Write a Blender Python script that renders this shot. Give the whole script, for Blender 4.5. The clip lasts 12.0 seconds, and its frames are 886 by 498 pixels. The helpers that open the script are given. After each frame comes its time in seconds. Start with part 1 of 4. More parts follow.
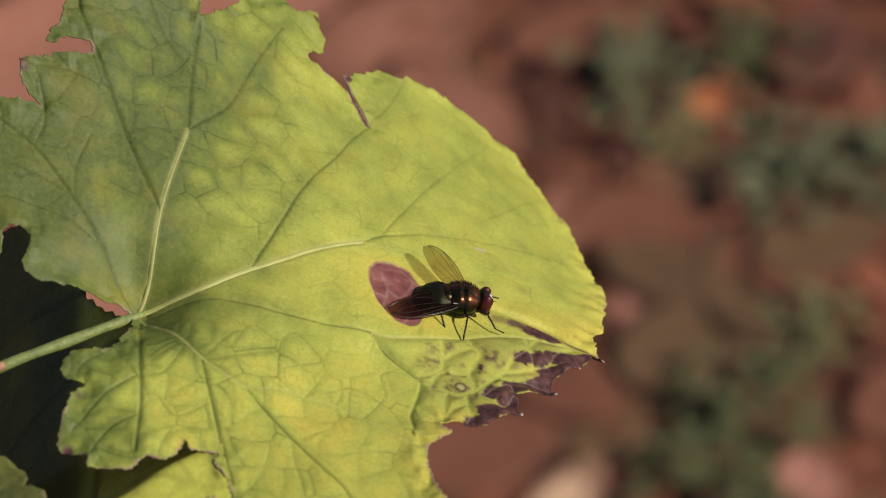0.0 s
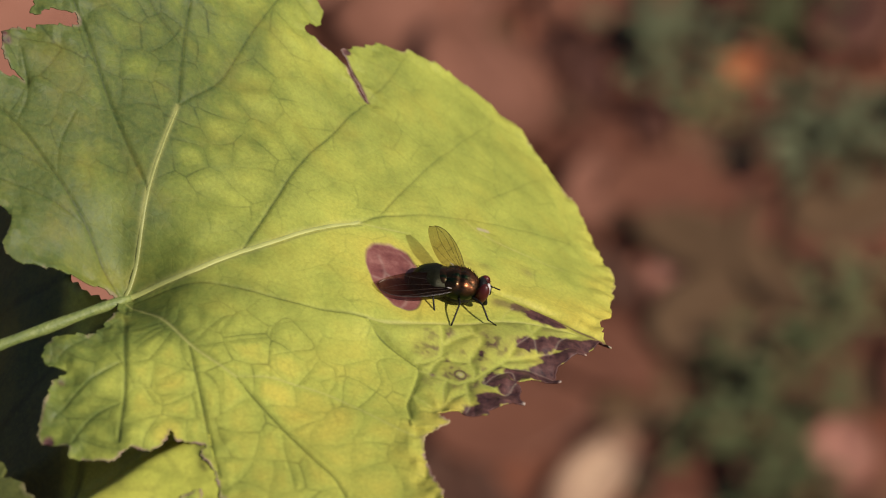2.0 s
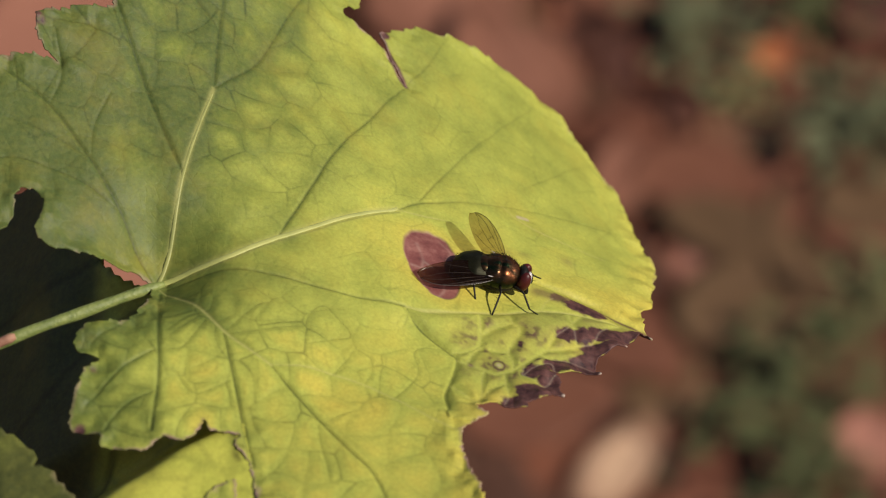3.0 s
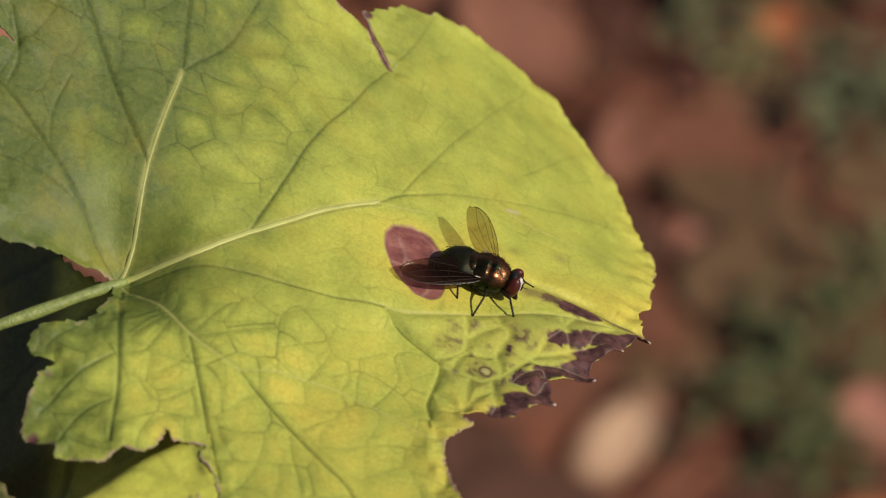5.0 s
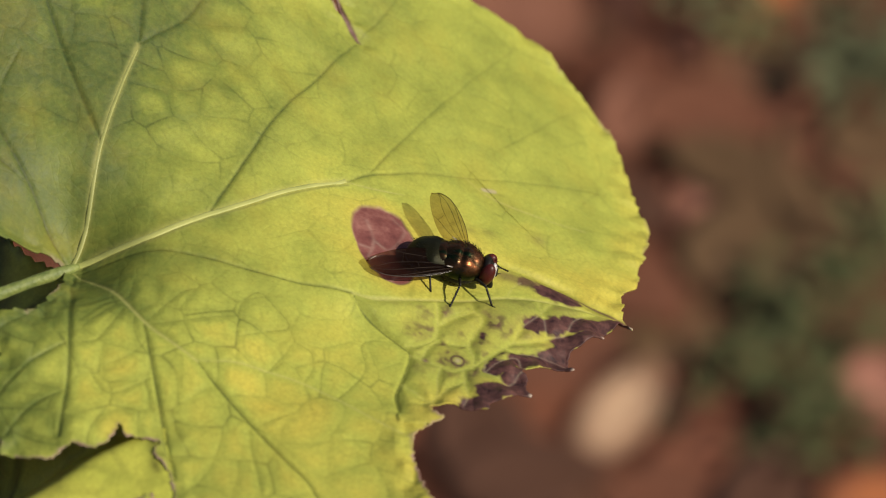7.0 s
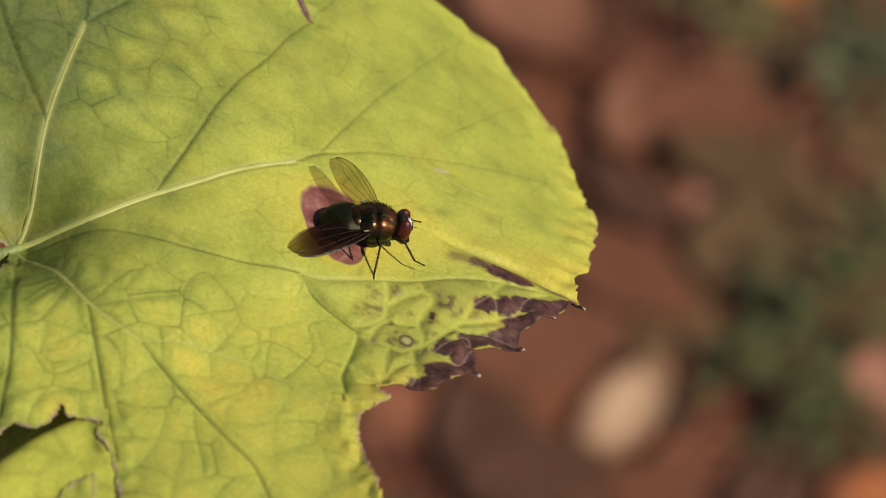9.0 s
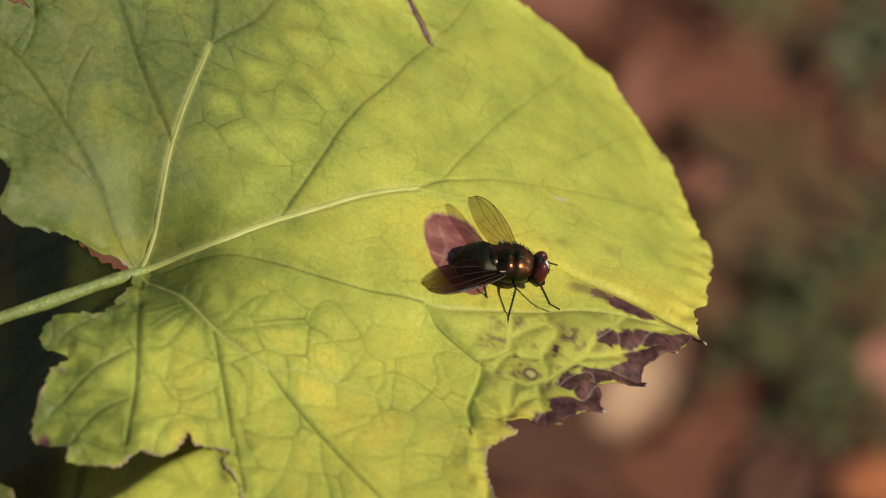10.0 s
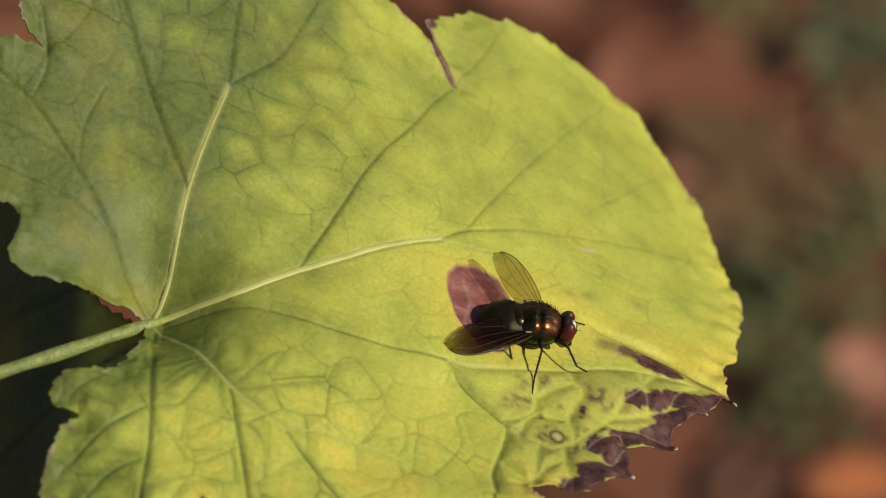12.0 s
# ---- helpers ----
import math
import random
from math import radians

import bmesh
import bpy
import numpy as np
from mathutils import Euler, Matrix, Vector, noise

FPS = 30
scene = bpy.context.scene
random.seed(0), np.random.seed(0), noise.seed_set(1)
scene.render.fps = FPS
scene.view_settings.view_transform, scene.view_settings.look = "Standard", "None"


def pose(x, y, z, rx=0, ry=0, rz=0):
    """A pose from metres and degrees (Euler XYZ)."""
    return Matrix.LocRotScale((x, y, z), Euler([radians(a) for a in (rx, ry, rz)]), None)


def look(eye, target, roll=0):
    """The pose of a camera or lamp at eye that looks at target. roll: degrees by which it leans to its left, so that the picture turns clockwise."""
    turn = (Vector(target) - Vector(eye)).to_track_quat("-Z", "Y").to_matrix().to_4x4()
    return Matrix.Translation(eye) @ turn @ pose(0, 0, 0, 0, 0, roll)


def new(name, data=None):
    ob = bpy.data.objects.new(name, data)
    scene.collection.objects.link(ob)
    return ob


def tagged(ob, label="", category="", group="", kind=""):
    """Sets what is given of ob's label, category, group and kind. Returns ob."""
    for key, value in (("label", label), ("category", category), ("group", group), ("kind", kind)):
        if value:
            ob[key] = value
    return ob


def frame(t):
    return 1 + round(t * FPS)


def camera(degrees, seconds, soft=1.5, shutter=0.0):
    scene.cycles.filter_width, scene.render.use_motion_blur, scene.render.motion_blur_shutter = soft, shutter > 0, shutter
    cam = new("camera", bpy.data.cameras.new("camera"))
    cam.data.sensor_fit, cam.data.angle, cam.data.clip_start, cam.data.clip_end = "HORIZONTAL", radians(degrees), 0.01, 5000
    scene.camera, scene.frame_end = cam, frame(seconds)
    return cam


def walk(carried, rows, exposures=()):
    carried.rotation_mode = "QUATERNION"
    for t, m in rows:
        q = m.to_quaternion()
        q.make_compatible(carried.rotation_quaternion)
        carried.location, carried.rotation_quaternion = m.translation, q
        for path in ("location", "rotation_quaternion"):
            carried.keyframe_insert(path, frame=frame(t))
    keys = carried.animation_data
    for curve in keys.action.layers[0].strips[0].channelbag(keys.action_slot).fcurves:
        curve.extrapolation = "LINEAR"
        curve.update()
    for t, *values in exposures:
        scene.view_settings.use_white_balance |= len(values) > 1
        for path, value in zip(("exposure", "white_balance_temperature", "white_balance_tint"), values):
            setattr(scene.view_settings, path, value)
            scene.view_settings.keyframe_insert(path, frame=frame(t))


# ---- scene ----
cam = camera(14.0, 12.0, soft=1.1)
cam.data.dof.use_dof = True
fly = new("fly")
cam.data.dof.focus_object = fly
cam.data.dof.aperture_fstop = 33.0

# seconds, place in metres, tilt, turn and lean in degrees
CAMERA_ROWS = [
    (0.0, -0.0005, -0.2631, 1.5410, -48.24, -1.46, -0.03),
    (0.5, 0.0016, -0.2546, 1.5355, -48.46, -1.10, -0.47),
    (1.0, 0.0027, -0.2516, 1.5337, -48.59, -0.91, -0.04),
    (1.5, -0.0001, -0.2523, 1.5313, -48.74, -0.50, -0.38),
    (2.0, 0.0040, -0.2510, 1.5302, -48.82, -0.51, -0.67),
    (2.5, 0.0042, -0.2488, 1.5284, -48.93, -0.51, -0.37),
    (3.0, 0.0024, -0.2464, 1.5254, -49.05, 0.06, -0.54),
    (3.2, 0.0049, -0.2436, 1.5245, -49.37, -0.13, -0.43),
    (4.8, 0.0047, -0.2277, 1.5109, -49.64, 0.34, -0.42),
    (5.0, 0.0043, -0.2272, 1.5084, -49.66, 0.15, -0.16),
    (5.5, 0.0003, -0.2184, 1.5012, -50.04, 0.24, 0.16),
    (6.0, 0.0003, -0.2121, 1.4973, -50.13, 0.99, 0.26),
    (6.3, 0.0089, -0.2109, 1.4918, -50.23, -0.70, -0.11),
    (6.5, 0.0153, -0.2190, 1.4949, -50.01, 0.11, -1.38),
    (6.8, 0.0107, -0.2135, 1.4920, -49.75, 2.08, 0.90),
    (7.0, 0.0076, -0.2146, 1.4957, -50.18, 0.31, -0.46),
    (7.2, 0.0106, -0.2134, 1.4944, -49.93, -0.13, 0.00),
    (8.8, 0.0142, -0.2130, 1.4942, -50.45, 1.04, -0.46),
    (9.0, 0.0136, -0.2140, 1.4919, -50.17, 0.70, -0.95),
    (9.3, 0.0100, -0.2129, 1.4933, -50.42, 2.00, 0.06),
    (9.5, 0.0076, -0.2122, 1.4943, -50.31, 0.09, 0.74),
    (10.0, 0.0014, -0.2080, 1.4936, -50.70, 0.45, 0.66),
    (10.5, 0.0037, -0.2081, 1.4917, -50.40, -0.16, 0.85),
    (11.0, 0.0029, -0.2032, 1.4926, -50.68, 0.13, 0.81),
    (11.5, 0.0008, -0.2025, 1.4922, -50.80, -0.04, 1.66),
    (12.0, -0.0046, -0.1953, 1.4885, -51.05, -0.62, 2.51),
]
walk(cam, [(t, pose(x, y, z, 90 + tilt, 0, turn) @ pose(0, 0, 0, 0, 0, lean))
           for t, x, y, z, tilt, turn, lean in CAMERA_ROWS],
     exposures=[(0, 0.44, 6320, 16), (3, 0.44, 6480, 15), (6, 0.45, 6640, 12), (12, 0.46, 6800, 9)])

# ---- light ----
SUN = Vector((0.74, -0.22, 0.63)).normalized()
world = bpy.data.worlds.new("sky")
scene.world = world
world.use_nodes = True
sky = world.node_tree.nodes.new("ShaderNodeTexSky")
sky.sky_type, sky.sun_disc = "NISHITA", False
sky.sun_elevation = math.asin(SUN.z)
sky.sun_rotation = math.atan2(SUN.x, SUN.y)
world.node_tree.links.new(sky.outputs[0], world.node_tree.nodes["Background"].inputs[0])
world.node_tree.nodes["Background"].inputs[1].default_value = 0.055
sun_data = bpy.data.lights.new("sun", "SUN")
sun_data.energy, sun_data.angle, sun_data.color = 3.8, radians(0.53), (1.0, 0.91, 0.76)
new("sun", sun_data).matrix_world = look(SUN * 4, (0, 0, 0))

MM = 0.001


# ---- material helpers ----
class Nodes:
    """A node material with short ways to add nodes."""

    def __init__(self, name):
        self.mat = bpy.data.materials.new(name)
        self.mat.use_nodes = True
        self.tree = self.mat.node_tree
        self.bsdf = self.tree.nodes["Principled BSDF"]
        self.out = self.tree.nodes["Material Output"]

    def add(self, kind, **settings):
        node = self.tree.nodes.new(kind)
        for key, value in settings.items():
            setattr(node, key, value)
        return node

    def link(self, a, b):
        self.tree.links.new(a, b)

    def feed(self, socket, value):
        if isinstance(value, bpy.types.NodeSocket):
            self.link(value, socket)
        elif isinstance(value, (tuple, list)) and len(value) == 3 and socket.type == "RGBA":
            socket.default_value = (*value, 1)
        else:
            socket.default_value = value

    def place(self):
        return self.add("ShaderNodeTexCoord").outputs["Object"]

    def noise(self, scale, detail=3.0, rough=0.55, warp=0.0, where=None):
        n = self.add("ShaderNodeTexNoise")
        n.inputs["Scale"].default_value, n.inputs["Detail"].default_value = scale, detail
        n.inputs["Roughness"].default_value, n.inputs["Distortion"].default_value = rough, warp
        self.link(where or self.place(), n.inputs["Vector"])
        return n.outputs["Fac"]

    def attr(self, name):
        return self.add("ShaderNodeAttribute", attribute_name=name).outputs["Fac"]

    def ramp(self, value, *stops):
        r = self.add("ShaderNodeValToRGB")
        while len(r.color_ramp.elements) < len(stops):
            r.color_ramp.elements.new(0.5)
        for e, (at, colour) in zip(r.color_ramp.elements, stops):
            e.position = at
            e.color = (*colour, 1) if isinstance(colour, tuple) else (colour, colour, colour, 1)
        self.link(value, r.inputs["Fac"])
        return r.outputs["Color"]

    def mix(self, fac, a, b, how="MIX"):
        m = self.add("ShaderNodeMix", data_type="RGBA", blend_type=how)
        self.feed(m.inputs[0], fac), self.feed(m.inputs[6], a), self.feed(m.inputs[7], b)
        return m.outputs[2]

    def math(self, how, a, b=0.0, clamp=False):
        m = self.add("ShaderNodeMath", operation=how, use_clamp=clamp)
        self.feed(m.inputs[0], a), self.feed(m.inputs[1], b)
        return m.outputs[0]

    def bump(self, height, strength, distance, normal=None):
        b = self.add("ShaderNodeBump")
        b.inputs["Strength"].default_value, b.inputs["Distance"].default_value = strength, distance
        self.link(height, b.inputs["Height"])
        if normal:
            self.link(normal, b.inputs["Normal"])
        return b.outputs["Normal"]

    def set(self, **values):
        for key, value in values.items():
            self.feed(self.bsdf.inputs[key.replace("_", " ")], value)
        return self

    def through_light(self, share, colour):
        """Lets part of the light shine through a thin sheet."""
        t = self.add("ShaderNodeBsdfTranslucent")
        self.feed(t.inputs["Color"], colour)
        m = self.add("ShaderNodeMixShader")
        self.feed(m.inputs[0], share)
        self.link(self.bsdf.outputs[0], m.inputs[1]), self.link(t.outputs[0], m.inputs[2])
        self.link(m.outputs[0], self.out.inputs["Surface"])
        return self


# ---- materials ----
def blade_material(name, green, lime, yellow):
    n = Nodes(name)
    blotch = n.noise(210, 4, 0.6)
    speck = n.noise(1500, 4, 0.7)
    vein, ripe_and_shade = n.attr("vein"), n.attr("ripe_and_shade")
    tone = n.math("ADD", ripe_and_shade, n.math("MULTIPLY", n.math("SUBTRACT", blotch, 0.5), 0.30), True)
    # the lowest stop is a deeper green, also for painted shade
    colour = n.ramp(tone, (0.0, tuple(c * k for c, k in zip(green, (0.56, 0.62, 0.85)))), (0.22, green), (0.52, lime), (0.88, yellow), (1.0, tuple(c * k for c, k in zip(yellow, (1.02, 0.86, 0.75)))))
    colour = n.mix(n.math("MULTIPLY", vein, 0.95, True), colour, tuple(c * k for c, k in zip(green, (0.20, 0.28, 0.34))))
    def network(scale, bend, amount, line):
        """Branching veinlets: the edges of bent cells."""
        soft = n.add("ShaderNodeTexNoise")
        soft.inputs["Scale"].default_value, soft.inputs["Detail"].default_value = bend, 0.6
        n.link(n.place(), soft.inputs["Vector"])
        warp = n.add("ShaderNodeVectorMath", operation="MULTIPLY_ADD")
        n.link(soft.outputs["Color"], warp.inputs[0])
        warp.inputs[1].default_value = (amount, amount, amount)
        n.link(n.place(), warp.inputs[2])
        cell = n.add("ShaderNodeTexVoronoi", feature="DISTANCE_TO_EDGE", voronoi_dimensions="2D")
        cell.inputs["Scale"].default_value = scale
        n.link(warp.outputs[0], cell.inputs["Vector"])
        return n.ramp(cell.outputs["Distance"], (0.0, 1.0), (line, 0.0))

    broken = n.ramp(n.noise(150, 2), (0.35, 0.35), (0.6, 1.0))
    net = network(700, 300, 0.0016, 0.075)
    colour = n.mix(n.math("MULTIPLY", n.math("MULTIPLY", net, broken), 0.10), colour, green)
    colour = n.mix(n.math("MULTIPLY", n.math("SUBTRACT", speck, 0.4, True), 0.28, True), colour, yellow)
    colour = n.mix(n.math("MULTIPLY", n.attr("pale"), 0.65, True), colour, (0.56, 0.54, 0.18))
    mottle = n.ramp(n.noise(2600, 3, 0.7), (0.3, 0.84), (0.7, 1.10))
    colour = n.mix(1.0, colour, mottle, "MULTIPLY")
    aged = n.ramp(n.noise(115, 3, 0.6, where=n.add("ShaderNodeTexCoord").outputs["Object"]), (0.50, 0.0), (0.70, 1.0))
    colour = n.mix(n.math("MULTIPLY", aged, 0.14), colour, tuple(c * k for c, k in zip(yellow, (0.86, 0.72, 0.55))))
    # dry brown tissue
    grain = n.noise(900, 5, 0.7)
    dark = n.ramp(grain, (0.32, (0.022, 0.008, 0.010)), (0.68, (0.125, 0.055, 0.046)))
    scorch = n.math("MULTIPLY", n.attr("scorch"), n.math("ADD", n.math("MULTIPLY", vein, -0.8), 1.15), True)
    colour = n.mix(scorch, colour, dark)
    pink = n.ramp(n.noise(420, 5, 0.65), (0.28, (0.085, 0.024, 0.024)), (0.5, (0.165, 0.055, 0.048)), (0.75, (0.30, 0.135, 0.11)))
    colour = n.mix(n.attr("patch"), colour, pink)
    rim = n.ramp(n.noise(700, 3), (0.3, (0.13, 0.062, 0.055)), (0.7, (0.40, 0.27, 0.22)))
    colour = n.mix(n.attr("rim"), colour, rim)
    colour = n.mix(n.attr("tip"), colour, (0.55, 0.45, 0.36))
    bump = n.bump(net, 0.12, -0.0001)
    bump = n.bump(n.noise(5200, 2), 0.25, 0.00005, bump)
    bump = n.bump(n.noise(1100, 3), 0.3, 0.00018, bump)
    dry = n.math("MAXIMUM", n.attr("scorch"), n.math("MAXIMUM", n.attr("patch"), n.attr("rim")))
    n.set(Base_Color=colour, Roughness=n.math("ADD", n.math("MULTIPLY", speck, 0.25), 0.42), Normal=bump)
    n.bsdf.inputs["Specular IOR Level"].default_value = 0.26
    n.through_light(n.math("SUBTRACT", 0.28, n.math("MULTIPLY", dry, 0.22), True), n.mix(0.35, colour, yellow))
    return n.mat


def plain(name, low, high, scale, rough=0.6, metal=0.0, bump=0.0, random_tone=0.0, spec=0.5):
    n = Nodes(name)
    colour = n.ramp(n.noise(scale, 4, 0.6), (0.3, low), (0.7, high))
    if random_tone:
        shift = n.math("ADD", n.math("MULTIPLY", n.add("ShaderNodeObjectInfo").outputs["Random"], random_tone), 1 - random_tone / 2)
        colour = n.mix(1.0, colour, n.ramp(shift, (0.0, 0.0), (1.0, 1.0)), "MULTIPLY")
    n.set(Base_Color=colour, Roughness=rough, Metallic=metal)
    n.bsdf.inputs["Specular IOR Level"].default_value = spec
    if bump:
        n.set(Normal=n.bump(n.noise(scale * 3, 4), 0.6, bump))
    return n


BLADE = blade_material("leaf_blade", (0.165, 0.212, 0.040), (0.428, 0.468, 0.084), (0.66, 0.55, 0.090))
BLADE_GREEN = blade_material("leaf_blade_green", (0.11, 0.125, 0.032), (0.50, 0.54, 0.085), (0.64, 0.58, 0.10))
VEIN = plain("leaf_vein", (0.24, 0.26, 0.075), (0.34, 0.35, 0.11), 500, 0.5).mat
VEIN_BROWN = plain("leaf_vein_brown", (0.31, 0.335, 0.095), (0.42, 0.43, 0.13), 400, 0.5).mat
STALK = plain("leaf_stalk", (0.11, 0.15, 0.036), (0.225, 0.265, 0.072), 900, 0.55, bump=0.00025).mat
STALK_DRY = plain("stalk_dry", (0.22, 0.10, 0.06), (0.42, 0.24, 0.15), 500, 0.7).mat
STEM = plain("plant_stem", (0.10, 0.09, 0.04), (0.20, 0.18, 0.08), 120, 0.7, bump=0.0003).mat


def soil_material():
    n = Nodes("soil")
    wide = n.noise(14, 4, 0.6)
    fine = n.noise(120, 5, 0.7)
    colour = n.ramp(wide, (0.3, (0.12, 0.042, 0.022)), (0.55, (0.165, 0.058, 0.031)), (0.8, (0.205, 0.078, 0.043)))
    colour = n.mix(n.math("MULTIPLY", fine, 0.5), colour, (0.07, 0.035, 0.022))
    n.set(Base_Color=colour, Roughness=0.9, Normal=n.bump(fine, 0.8, 0.004))
    n.bsdf.inputs["Specular IOR Level"].default_value = 0.15
    return n.mat


def litter_material():
    n = Nodes("leaf_litter")
    pick = n.add("ShaderNodeNewGeometry").outputs["Random Per Island"]
    colour = n.ramp(pick, (0.0, (0.075, 0.026, 0.016)), (0.3, (0.14, 0.047, 0.025)), (0.6, (0.19, 0.066, 0.034)),
                    (0.85, (0.27, 0.105, 0.062)), (1.0, (0.10, 0.085, 0.042)))
    colour = n.mix(n.math("MULTIPLY", n.noise(180, 4), 0.6), colour, (0.08, 0.035, 0.02))
    damp = n.ramp(n.noise(17, 3, 0.55), (0.38, (0.55, 0.50, 0.50)), (0.52, (1.0, 1.0, 1.0)), (0.66, (1.5, 1.38, 1.30)))
    colour = n.mix(1.0, colour, damp, "MULTIPLY")
    n.set(Base_Color=colour, Roughness=0.75)
    n.bsdf.inputs["Specular IOR Level"].default_value = 0.25
    n.through_light(0.15, colour)
    return n.mat


SOIL, LITTER = soil_material(), litter_material()


def dry_leaf(name, low, high, margin=None):
    """A dead leaf; margin is the brown to which its edges have turned."""
    n = plain(name, low, high, 90, 0.7, bump=0.0004, spec=0.3)
    if margin:
        own = n.bsdf.inputs["Base Color"].links[0].from_socket
        centred = n.add("ShaderNodeVectorMath", operation="SUBTRACT")
        n.link(n.add("ShaderNodeTexCoord").outputs["Generated"], centred.inputs[0])
        centred.inputs[1].default_value = (0.5, 0.5, 0.5)
        flat = n.add("ShaderNodeVectorMath", operation="MULTIPLY")
        n.link(centred.outputs[0], flat.inputs[0])
        flat.inputs[1].default_value = (2.0, 2.0, 0.0)
        far = n.add("ShaderNodeVectorMath", operation="LENGTH")
        n.link(flat.outputs[0], far.inputs[0])
        edge = n.math("ADD", far.outputs["Value"], n.math("MULTIPLY", n.math("SUBTRACT", n.noise(60, 3), 0.5), 0.9))
        n.set(Base_Color=n.mix(n.ramp(edge, (0.35, 0.0), (1.05, 0.9)), own, margin))
    n.through_light(0.12, margin or high)
    return n.mat


BROWNED = (0.15, 0.058, 0.032)


DRY_PINK = dry_leaf("dry_leaf_pink", (0.36, 0.155, 0.105), (0.46, 0.21, 0.15), BROWNED)
DRY_PALE = dry_leaf("dry_leaf_pale", (0.54, 0.34, 0.20), (0.62, 0.42, 0.27), BROWNED)
DRY_SALMON = dry_leaf("dry_leaf_salmon", (0.27, 0.11, 0.068), (0.37, 0.165, 0.105))
DRY_ORANGE = dry_leaf("dry_leaf_orange", (0.36, 0.11, 0.038), (0.48, 0.165, 0.06), BROWNED)
DRY_BROWN = dry_leaf("dry_leaf_brown", (0.13, 0.046, 0.024), (0.19, 0.074, 0.040))
DRY_TAN = dry_leaf("dry_leaf_tan", (0.24, 0.098, 0.058), (0.31, 0.135, 0.085), BROWNED)
DRY_DARK = dry_leaf("dry_leaf_dark", (0.05, 0.018, 0.012), (0.08, 0.03, 0.02), BROWNED)
DRY_OLIVE = dry_leaf("dry_leaf_olive", (0.090, 0.050, 0.022), (0.135, 0.076, 0.035))
DRY_UMBER = dry_leaf("dry_leaf_umber", (0.070, 0.030, 0.017), (0.105, 0.046, 0.026))
HERB = dry_leaf("herb_leaf", (0.062, 0.070, 0.026), (0.105, 0.115, 0.042))
HERB_LIGHT = dry_leaf("herb_leaf_light", (0.12, 0.13, 0.05), (0.20, 0.20, 0.085))
HERB_GREY = dry_leaf("herb_leaf_grey", (0.082, 0.088, 0.042), (0.135, 0.142, 0.068))

# fly
FLY_COPPER = Nodes("fly_thorax_copper")
_stretch = FLY_COPPER.add("ShaderNodeMapping")
_stretch.inputs["Scale"].default_value = (0.45, 1.5, 0.6)
FLY_COPPER.link(FLY_COPPER.place(), _stretch.inputs["Vector"])
_tone = FLY_COPPER.noise(620, 3, 0.6, where=_stretch.outputs[0])
_height = FLY_COPPER.add("ShaderNodeSeparateXYZ")
FLY_COPPER.link(FLY_COPPER.place(), _height.inputs[0])
_top = FLY_COPPER.ramp(FLY_COPPER.math("MULTIPLY", _height.outputs["Z"], 250.0), (0.40, 0.0), (0.72, 1.0))
_metal = FLY_COPPER.ramp(_tone, (0.36, (0.012, 0.024, 0.010)), (0.47, (0.085, 0.036, 0.016)), (0.62, (0.22, 0.078, 0.030)), (0.8, (0.36, 0.13, 0.05)))
FLY_COPPER.set(Base_Color=FLY_COPPER.mix(_top, (0.010, 0.018, 0.009), _metal), Metallic=0.9, Roughness=0.30,
               Normal=FLY_COPPER.bump(FLY_COPPER.noise(1500, 2), 0.5, 0.00012))
FLY_COPPER = FLY_COPPER.mat
FLY_GREEN = plain("fly_abdomen_dark_green", (0.005, 0.006, 0.003), (0.020, 0.019, 0.008), 500, 0.46, 0.55, bump=0.00005, spec=0.15).mat
FLY_BLACK = plain("fly_black", (0.004, 0.004, 0.004), (0.012, 0.010, 0.008), 900, 0.5, bump=0.00003, spec=0.2).mat
FLY_EYE = plain("fly_eye_red", (0.038, 0.005, 0.004), (0.085, 0.011, 0.008), 900, 0.42, spec=0.3).mat
FLY_FACE = plain("fly_face_silver", (0.30, 0.28, 0.27), (0.62, 0.60, 0.58), 1500, 0.4, bump=0.00004).mat
FLY_CALYPTER = plain("fly_calypter_pale", (0.08, 0.06, 0.05), (0.30, 0.27, 0.25), 2600, 0.35).mat
FLY_VEIN = plain("fly_wing_vein", (0.012, 0.007, 0.004), (0.03, 0.016, 0.009), 600, 0.5, spec=0.2).mat

# leading edge of the laid-back wing: glossier, its colour lightened for the white glint
FLY_VEIN_GLOSSY = plain("fly_wing_vein_glossy", (0.02, 0.015, 0.012), (0.09, 0.07, 0.06), 1800, 0.3, spec=0.5).mat


def wing_material(name, low, high, body, base=None):
    n = Nodes(name)
    tint = n.ramp(n.noise(260, 3), (0.3, low), (0.7, high))
    # base: darker tint near the hinge, painting in the body's shade
    if base:
        along = n.add("ShaderNodeSeparateXYZ")
        n.link(n.place(), along.inputs[0])
        tint = n.mix(n.ramp(n.math("MULTIPLY", along.outputs["X"], -125.0), (0.62, 0.0), (0.92, 1.0)), base, tint)
    clear = n.add("ShaderNodeBsdfTransparent")
    n.link(tint, clear.inputs["Color"])
    n.set(Base_Color=(0.05, 0.028, 0.02), Roughness=0.25, Normal=n.bump(n.noise(1800, 3), 0.5, 0.00006))
    m = n.add("ShaderNodeMixShader")
    m.inputs[0].default_value = body
    n.link(clear.outputs[0], m.inputs[1]), n.link(n.bsdf.outputs[0], m.inputs[2])
    n.link(m.outputs[0], n.out.inputs["Surface"])
    return n.mat


FLY_WING = wing_material("fly_wing_membrane", (0.74, 0.68, 0.61), (0.88, 0.84, 0.80), 0.07)
